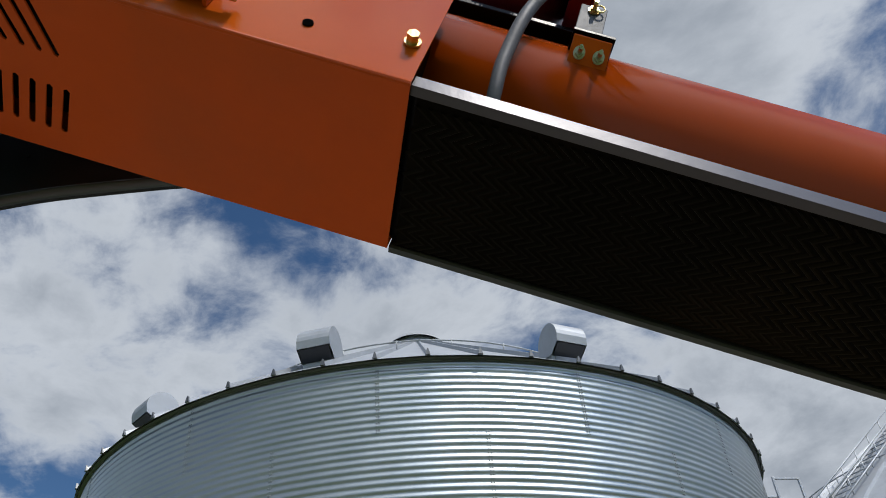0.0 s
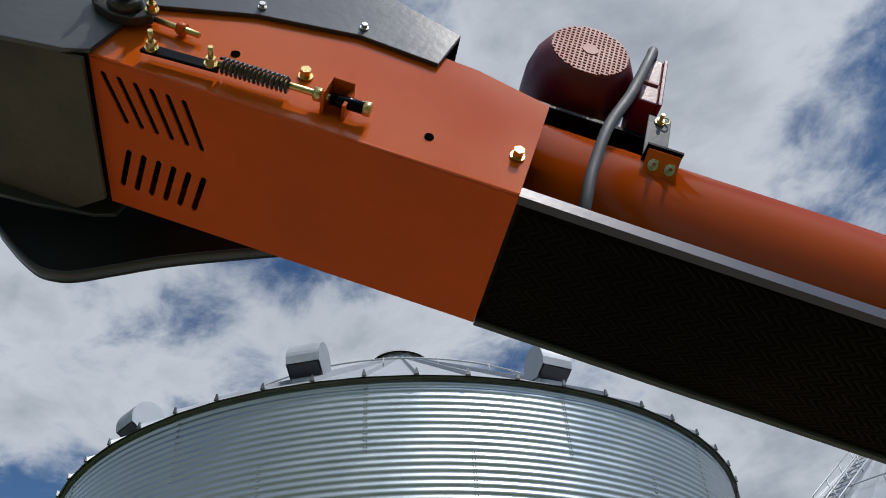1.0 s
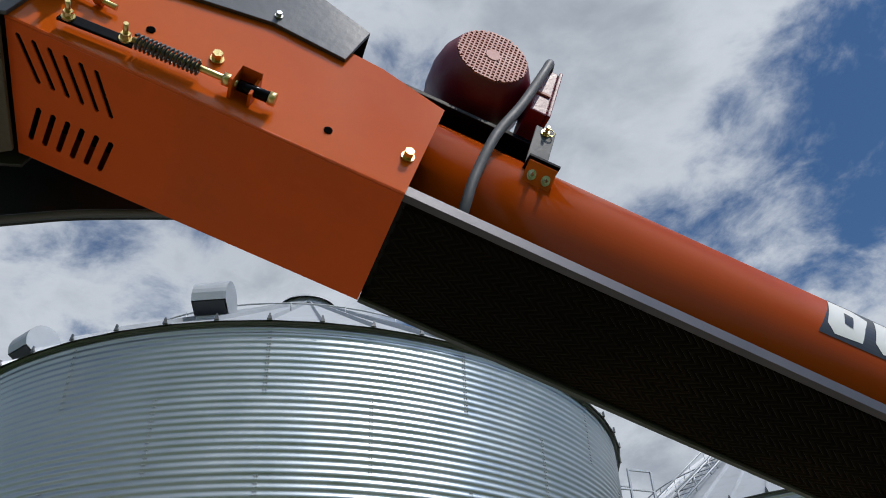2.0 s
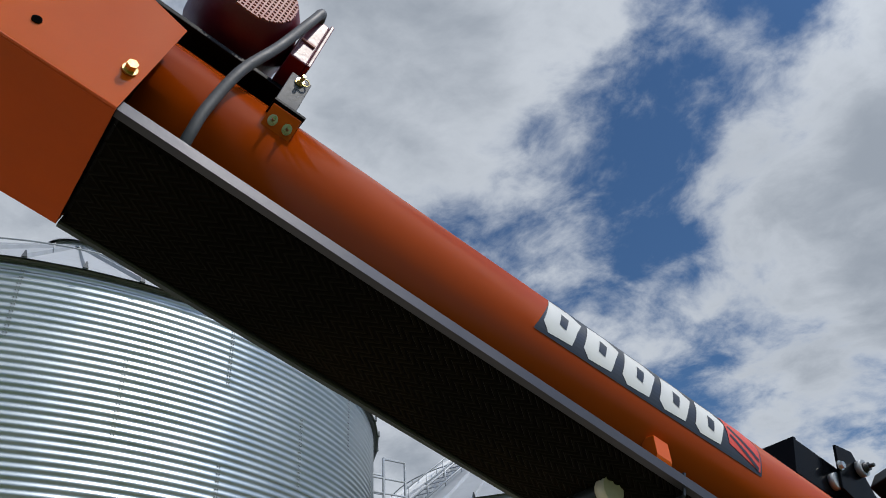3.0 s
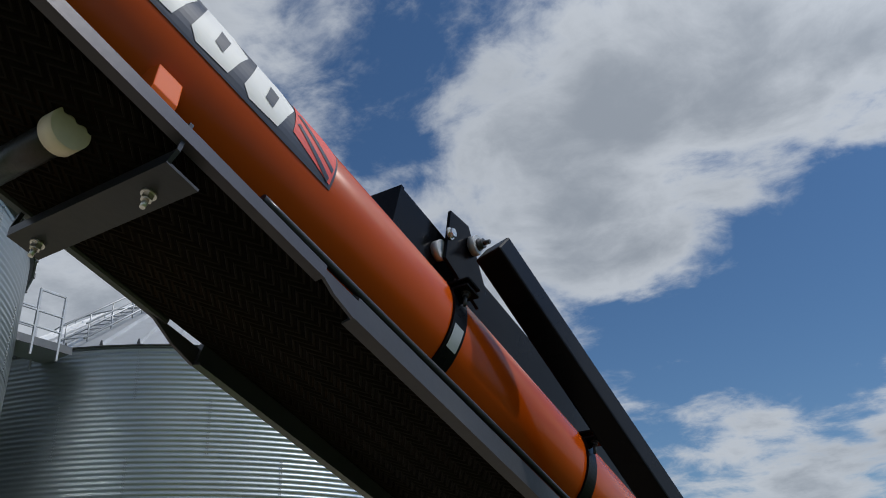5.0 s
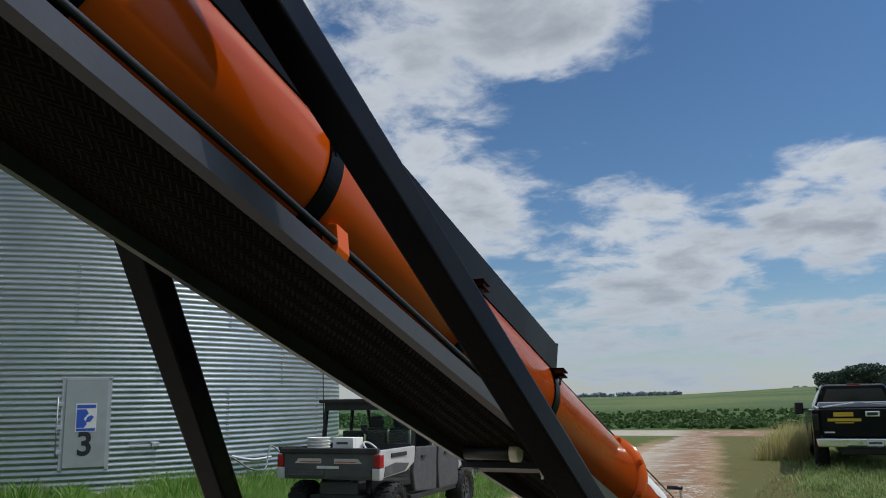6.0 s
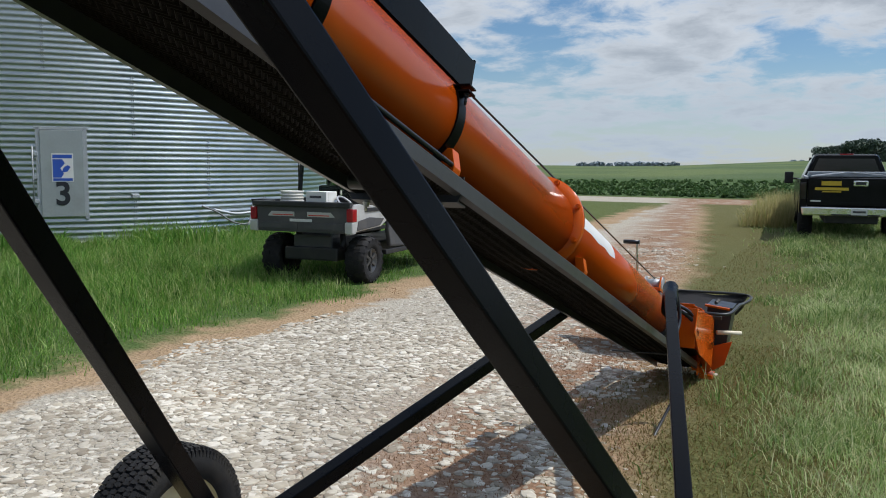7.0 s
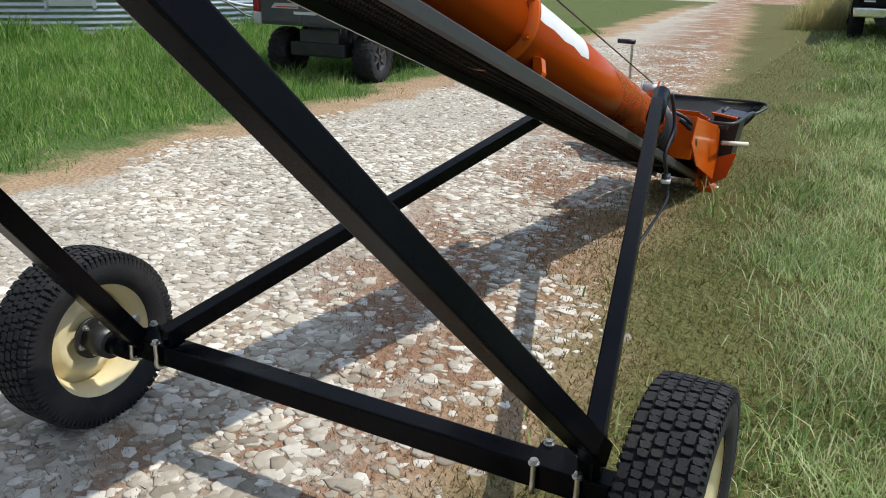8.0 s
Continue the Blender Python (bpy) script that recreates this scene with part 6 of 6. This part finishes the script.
def right_edge(x, y):
    return -0.135 * (y - 2) + wobble(x, y, 0.8, 2.0) * 0.6


# limestone pieces on the lane
N = 64000
x = rng.uniform(-4.0, 0.7, N)
y = np.where(rng.random(N) < 0.72, rng.uniform(-1.0, 5.0, N), rng.uniform(5.0, 14.0, N))
inside = (x > left_edge(x, y) + 0.25 * rng.random(N)) & (x < right_edge(x, y) + 0.35 * rng.standard_normal(N) * 0.5)
patch = np.sin(1.9 * x + 0.7) * np.sin(1.4 * y + 0.4) + 0.5 * np.sin(3.7 * x - 2.2 * y)
weedy = (np.sin(2.6 * x + 0.5) * np.sin(2.2 * y + 0.9) + 0.6 * np.sin(5.1 * x + 3.3 * y) > -0.2) & (x > right_edge(x, y) - 1.25)
keep = inside & (rng.random(N) < np.where(patch > 0.55, 0.45, 1.0)) & (rng.random(N) < np.where(weedy, 0.3, 1.0))
x, y = x[keep], y[keep]
n = len(x)
size = np.clip(rng.lognormal(-3.92, 0.48, n), 0.008, 0.05)
ang = rng.uniform(0, 2 * np.pi, n)
asp = rng.uniform(0.55, 0.95, n)
k = 6
base = np.arange(k) * 2 * np.pi / k
th = base[None, :] + rng.uniform(-0.35, 0.35, (n, k))
rad = size[:, None] * rng.uniform(0.62, 1.22, (n, k))
ex, ey = rad * np.cos(th), rad * np.sin(th) * asp[:, None]
hgt = size * rng.uniform(0.07, 0.19, n)
tx, ty = rng.uniform(-0.12, 0.12, n), rng.uniform(-0.12, 0.12, n)


def ringpts(scale, z):
    px, py = ex * scale, ey * scale
    qx = px * np.cos(ang)[:, None] - py * np.sin(ang)[:, None]
    qy = px * np.sin(ang)[:, None] + py * np.cos(ang)[:, None]
    return np.stack([qx + x[:, None], qy + y[:, None], np.broadcast_to(z[:, None], qx.shape) + tx[:, None] * qx + ty[:, None] * qy], -1)


vv = np.concatenate([ringpts(1.0, YARD - 0.004 + 0 * hgt), ringpts(1.02, YARD + hgt * 0.55), ringpts(0.80, YARD + hgt)], 1).reshape(-1, 3)
one, sizes = [], []
for a in (0, k):
    for j in range(k):
        one += [a + j, a + (j + 1) % k, a + k + (j + 1) % k, a + k + j]
        sizes.append(4)
one += [2 * k + j for j in range(k)]
sizes.append(k)
loops = (np.asarray(one)[None, :] + (np.arange(n) * 3 * k)[:, None]).ravel()
STONE = island_material("crushed_limestone", ((0.24, 0.205, 0.155), (0.36, 0.32, 0.25), (0.46, 0.42, 0.345), (0.60, 0.565, 0.49)), 0.9, 0.5)
gravel = part("gravel", raw_mesh("gravel", vv, sizes * n, loops), STONE)
tagged(gravel, "pale crushed limestone pieces covering the lane", "gravel", kind="stuff")


def blades(name, label, x, y, h, w, mat, lean=0.45):
    """Thin bent blades standing at the given places."""
    n = len(x)
    a = rng.uniform(0, 2 * np.pi, n)
    d = rng.uniform(0, 2 * np.pi, n)
    L = h * rng.uniform(0.15, lean * 2, n)
    wx, wy = np.cos(a) * w / 2, np.sin(a) * w / 2
    lx, ly = np.cos(d) * L, np.sin(d) * L
    z0 = np.full(n, -0.01)
    h = h + YARD
    P = [np.stack([x - wx, y - wy, z0], -1), np.stack([x + wx, y + wy, z0], -1),
         np.stack([x + wx * 0.8 + lx * 0.35, y + wy * 0.8 + ly * 0.35, h * 0.6], -1), np.stack([x - wx * 0.8 + lx * 0.35, y - wy * 0.8 + ly * 0.35, h * 0.6], -1),
         np.stack([x + lx, y + ly, h * rng.uniform(0.75, 1.0, n)], -1)]
    V = np.stack(P, 1).reshape(-1, 3)
    loops = (np.array([0, 1, 2, 3, 3, 2, 4])[None, :] + (np.arange(n) * 5)[:, None]).ravel()
    ob = part(name, raw_mesh(name, V, [4, 3] * n, loops), mat)
    tagged(ob, label, "grass", kind="stuff")
    return ob


GRASS_A = island_material("lush_grass", ((0.055, 0.15, 0.02), (0.105, 0.25, 0.036), (0.185, 0.34, 0.062), (0.34, 0.40, 0.15)), 0.5, 0, 0.45)
GRASS_B = island_material("mown_grass", ((0.09, 0.16, 0.036), (0.16, 0.25, 0.066), (0.27, 0.36, 0.12), (0.54, 0.53, 0.28)), 0.5, 0, 0.4)
OLIVE = island_material("low_olive_weeds", ((0.11, 0.11, 0.03), (0.16, 0.145, 0.045), (0.23, 0.185, 0.065), (0.24, 0.15, 0.07)), 0.7, 0, 0.35)
RUST = island_material("dry_red_weeds", ((0.16, 0.07, 0.034), (0.24, 0.115, 0.058), (0.31, 0.175, 0.092), (0.20, 0.105, 0.05)), 0.8, 0, 0.25)
STRAW = island_material("ripe_tall_grass", ((0.30, 0.30, 0.10), (0.44, 0.38, 0.17), (0.56, 0.48, 0.26), (0.20, 0.26, 0.07)), 0.75, 0, 0.6)

# left side, growing taller towards the bins
N = 110000
x = rng.uniform(-12.5, -3.4, N)
y = rng.uniform(-0.5, 17.0, N)
far_b = np.hypot(x + 16.45, y - 12.25)
clump = 0.5 + 0.5 * np.sin(2.3 * x + 1.1 * np.sin(1.7 * y)) * np.sin(2.9 * y + 0.6 * x)
edge = left_edge(x, y) - x
keep = (edge > 0.40 + 0.40 * rng.random(N)) & (far_b > 6.6) & (np.hypot(x + 15.44, y + 1.5) > 6.6)
keep &= ~((np.abs(x + 5.35) < 0.7) & (y > 6.5) & (y < 10.4) & (rng.random(N) < 0.6))
x, y, far_b, clump, edge = x[keep], y[keep], far_b[keep], clump[keep], edge[keep]
tall = np.clip((edge - 0.2) / 2.4, 0, 1) ** 1.3
h = (0.055 + 0.15 * tall + 0.20 * np.clip((7.9 - far_b) / 1.2, 0, 1)) * (0.45 + 0.95 * clump) * rng.uniform(0.5, 1.45, len(x))
# weeds against the bin wall
wd = rng.uniform(radians(-75), radians(10), 5000)
wr = 6.63 + rng.random(5000) ** 1.6 * 1.3
tuft = 0.5 + 0.5 * np.sin(wd * 37) * np.sin(wd * 23 + 1)
blades("wall_weeds", "tall weeds standing against the bin", -16.45 + wr * np.cos(wd), 12.25 + wr * np.sin(wd), (0.22 + 0.38 * tuft) * rng.uniform(0.5, 1.1, 5000), rng.uniform(0.012, 0.03, 5000), GRASS_A, 0.4)
blades("tall_grass", "lush green grass growing tall by the bins", x, y, h, rng.uniform(0.006, 0.014, len(x)), GRASS_A)
# right side, short and clumped
N = 230000
x = np.where(rng.random(N) < 0.75, rng.uniform(0.0, 4.6, N), rng.uniform(-1.0, 9.0, N))
y = np.where(rng.random(N) < 0.6, rng.uniform(-0.8, 5.5, N), rng.uniform(5.5, 24.0, N))
edge = x - right_edge(x, y)
clump = np.sin(2.1 * x + 0.9 * np.sin(2.3 * y)) * np.sin(1.9 * y + 0.8 * x) + 0.6 * np.sin(4.3 * x - 3.1 * y)
keep = (edge > 0.95 + 0.04 * np.clip(y, 0, 24) + 0.3 * rng.standard_normal(N)) & (rng.random(N) < np.clip(0.55 + 0.6 * clump, 0.22, 1.0))
x, y, clump, edge = x[keep], y[keep], clump[keep], edge[keep]
h = (0.04 + 0.075 * np.clip(clump, 0, 1.4) + 0.05 * np.clip(edge - 1.4, 0, 2)) * rng.uniform(0.5, 1.5, len(x))
blades("short_grass", "short clumped green grass on the verge", x, y, h * (1 + 0.005 * np.clip(y, 0, 20)), rng.uniform(0.004, 0.012, len(x)) * (1 + 0.07 * np.clip(y, 0, 20)), GRASS_B, 0.7)
N = 90000
x = rng.uniform(-0.6, 2.4, N)
y = np.where(rng.random(N) < 0.7, rng.uniform(-0.8, 5.5, N), rng.uniform(5.5, 16.0, N))
edge = x - right_edge(x, y)
keep = (edge > 0.05 + 0.2 * rng.standard_normal(N)) & (edge < 1.7 + 0.05 * np.clip(y, 0, 20) + 0.4 * rng.standard_normal(N))
x, y = x[keep], y[keep]
blades("verge_weeds", "low olive weeds along the lane", x, y, rng.uniform(0.012, 0.045, len(x)), rng.uniform(0.005, 0.012, len(x)), OLIVE, 0.8)
N = 110000
x = np.concatenate([rng.uniform(-1.2, 0.7, N // 2), rng.uniform(-4.6, -3.0, N // 4), rng.uniform(-3.0, 0.0, N - N // 2 - N // 4)])
y = np.concatenate([rng.uniform(-0.9, 7.0, N // 2), rng.uniform(4.5, 12.0, N // 4), rng.uniform(8.0, 18.0, N - N // 2 - N // 4)])
blot = np.sin(2.6 * x + 0.5) * np.sin(2.2 * y + 0.9) + 0.6 * np.sin(5.1 * x + 3.3 * y)
er, el = x - right_edge(x, y), x - left_edge(x, y)
keep = (blot > -0.2) & (np.abs(er + 0.45) < 0.9 + 0.35 * rng.random(N)) | (blot > 0.1) & (np.abs(el) < 0.3) & (y > 5)
x, y = x[keep], y[keep]
blades("red_weeds", "rust-red dry weeds creeping over the gravel", x, y, rng.uniform(0.008, 0.032, len(x)), rng.uniform(0.004, 0.009, len(x)), RUST, 0.9)
# longer pale tufts
PALE_BLADE = island_material("pale_grass_blades", ((0.20, 0.33, 0.09), (0.34, 0.46, 0.17), (0.52, 0.58, 0.29), (0.66, 0.62, 0.38)), 0.45, 0, 0.4)


def tufts(count, per, x0, x1, y0, y1, spread):
    tx_, ty_ = rng.uniform(x0, x1, count), y0 + (y1 - y0) * rng.random(count) ** 1.4
    return np.repeat(tx_, per) + spread * rng.standard_normal(count * per), np.repeat(ty_, per) + spread * rng.standard_normal(count * per)


x, y = tufts(1700, 46, 0.6, 4.2, -0.9, 9.0, 0.085)
keep = x - right_edge(x, y) > 1.0 + 0.05 * np.clip(y, 0, 12) + 0.2 * rng.standard_normal(len(x))
x, y = x[keep], y[keep]
blades("pale_tufts", "long pale grass tufts on the verge", x, y, rng.uniform(0.05, 0.15, len(x)), rng.uniform(0.003, 0.007, len(x)), PALE_BLADE, 0.8)
x, y = tufts(1500, 26, -11.5, -3.9, 0.0, 15.0, 0.10)
keep = (left_edge(x, y) - x > 0.9) & (np.hypot(x + 16.45, y - 12.25) > 6.63) & (np.hypot(x + 15.44, y + 1.5) > 6.6)
x, y = x[keep], y[keep]
blades("lush_tufts", "bright green grass tufts beside the lane", x, y, rng.uniform(0.07, 0.26, len(x)) * np.clip(0.5 + 0.25 * (left_edge(x, y) - x), 0.5, 1.1), rng.uniform(0.005, 0.011, len(x)), island_material("bright_grass_blades", ((0.09, 0.20, 0.032), (0.16, 0.28, 0.055), (0.26, 0.37, 0.10), (0.42, 0.45, 0.20)), 0.45, 0, 0.45), 0.6)
# ripe grass round the truck
N = 5200
x = rng.uniform(-1.35, -0.2, N)
y = rng.uniform(20.5, 26.0, N)
blades("ripe_grass", "tall straw-coloured grass beside the truck", x, y, rng.uniform(0.25, 1.05, N) * np.clip((x + 1.75) / 0.8, 0.3, 1), rng.uniform(0.006, 0.016, N), STRAW, 0.3)
N = 9000
x = rng.uniform(0.4, 6.0, N)
y = rng.uniform(13.0, 18.0, N)
blades("seeding_grass", "seeding grass in front of the truck", x, y, rng.uniform(0.06, 0.26, N) * rng.uniform(0.5, 1.1, N), rng.uniform(0.005, 0.010, N), island_material("seeding_grass", ((0.06, 0.11, 0.03), (0.12, 0.15, 0.05), (0.28, 0.25, 0.13)), 0.7, 0, 0.3), 0.35)


def leaf_cloud(name, label, cat, centres, spread, count, leaf, mat):
    """Many small leaves set at random round the given centres."""
    c = np.asarray(centres)
    idx = rng.integers(0, len(c), count)
    d = rng.standard_normal((count, 3))
    d /= np.linalg.norm(d, axis=1)[:, None]
    r = rng.random(count)[:, None] ** 0.45
    p = c[idx] + d * r * np.asarray(spread)[idx][:, None] * np.array([1, 1, 0.8])
    a = rng.standard_normal((count, 3))
    a /= np.linalg.norm(a, axis=1)[:, None]
    b = np.cross(a, rng.standard_normal((count, 3)))
    b /= np.linalg.norm(b, axis=1)[:, None]
    s = leaf * rng.uniform(0.6, 1.4, count)[:, None]
    V = np.stack([p - a * s, p + b * s * 0.6, p + a * s, p - b * s * 0.6], 1).reshape(-1, 3)
    ob = part(name, raw_mesh(name, V, [4] * count, np.arange(4 * count)), mat)
    tagged(ob, label, cat, kind="stuff")
    return ob


CROP = island_material("soybean_leaves", ((0.04, 0.085, 0.024), (0.065, 0.125, 0.035), (0.10, 0.165, 0.055)), 0.6, 0, 0.3)
cx_, cs_ = [], []
for k_ in range(2600):
    yy = 41 + 40 * rng.random() ** 1.4
    xx = rng.uniform(-45, 40) * (yy / 60)
    cx_.append((xx, yy, ground_z(xx, yy) + 0.05))
    cs_.append(rng.uniform(0.14, 0.28))
leaf_cloud("soybean_field", "dense green soybean crop beyond the cross road", "crop", cx_, cs_, 90000, 0.11, CROP)
# Distance haze is mixed into the leaf colours of both tree lines
WOOD = island_material("haze_tinted_tree_leaves", ((0.06, 0.085, 0.065), (0.08, 0.11, 0.08), (0.10, 0.135, 0.095)), 0.7)
HAZY = island_material("haze_tinted_tree_line", ((0.22, 0.27, 0.30), (0.26, 0.31, 0.34)), 0.8)
cw, sw_ = [], []
for k_ in range(420):
    xx = rng.uniform(-9, 65)
    yy = rng.uniform(320, 345)
    cw.append((xx, yy, ground_z(xx, yy) + rng.uniform(0.6, 5.6 + 1.4 * math.sin(xx * 0.23)) ))
    sw_.append(rng.uniform(1.3, 2.4))
leaf_cloud("far_woods", "dark far grove of broadleaf trees", "woods", cw, sw_, 60000, 0.5, WOOD)
cw, sw_ = [], []
for k_ in range(160):
    xx = rng.uniform(-460, 10)
    yy = rng.uniform(1150, 1250)
    if math.sin(xx * 0.021 + 1) + 0.5 * math.sin(xx * 0.07) < 0.1:
        continue
    cw.append((xx, yy, ground_z(xx, yy) + rng.uniform(0.3, 2.5)))
    sw_.append(rng.uniform(3, 6))
leaf_cloud("horizon_woods", "thin tree line on the far horizon", "woods", cw, sw_, 9000, 1.6, HAZY)
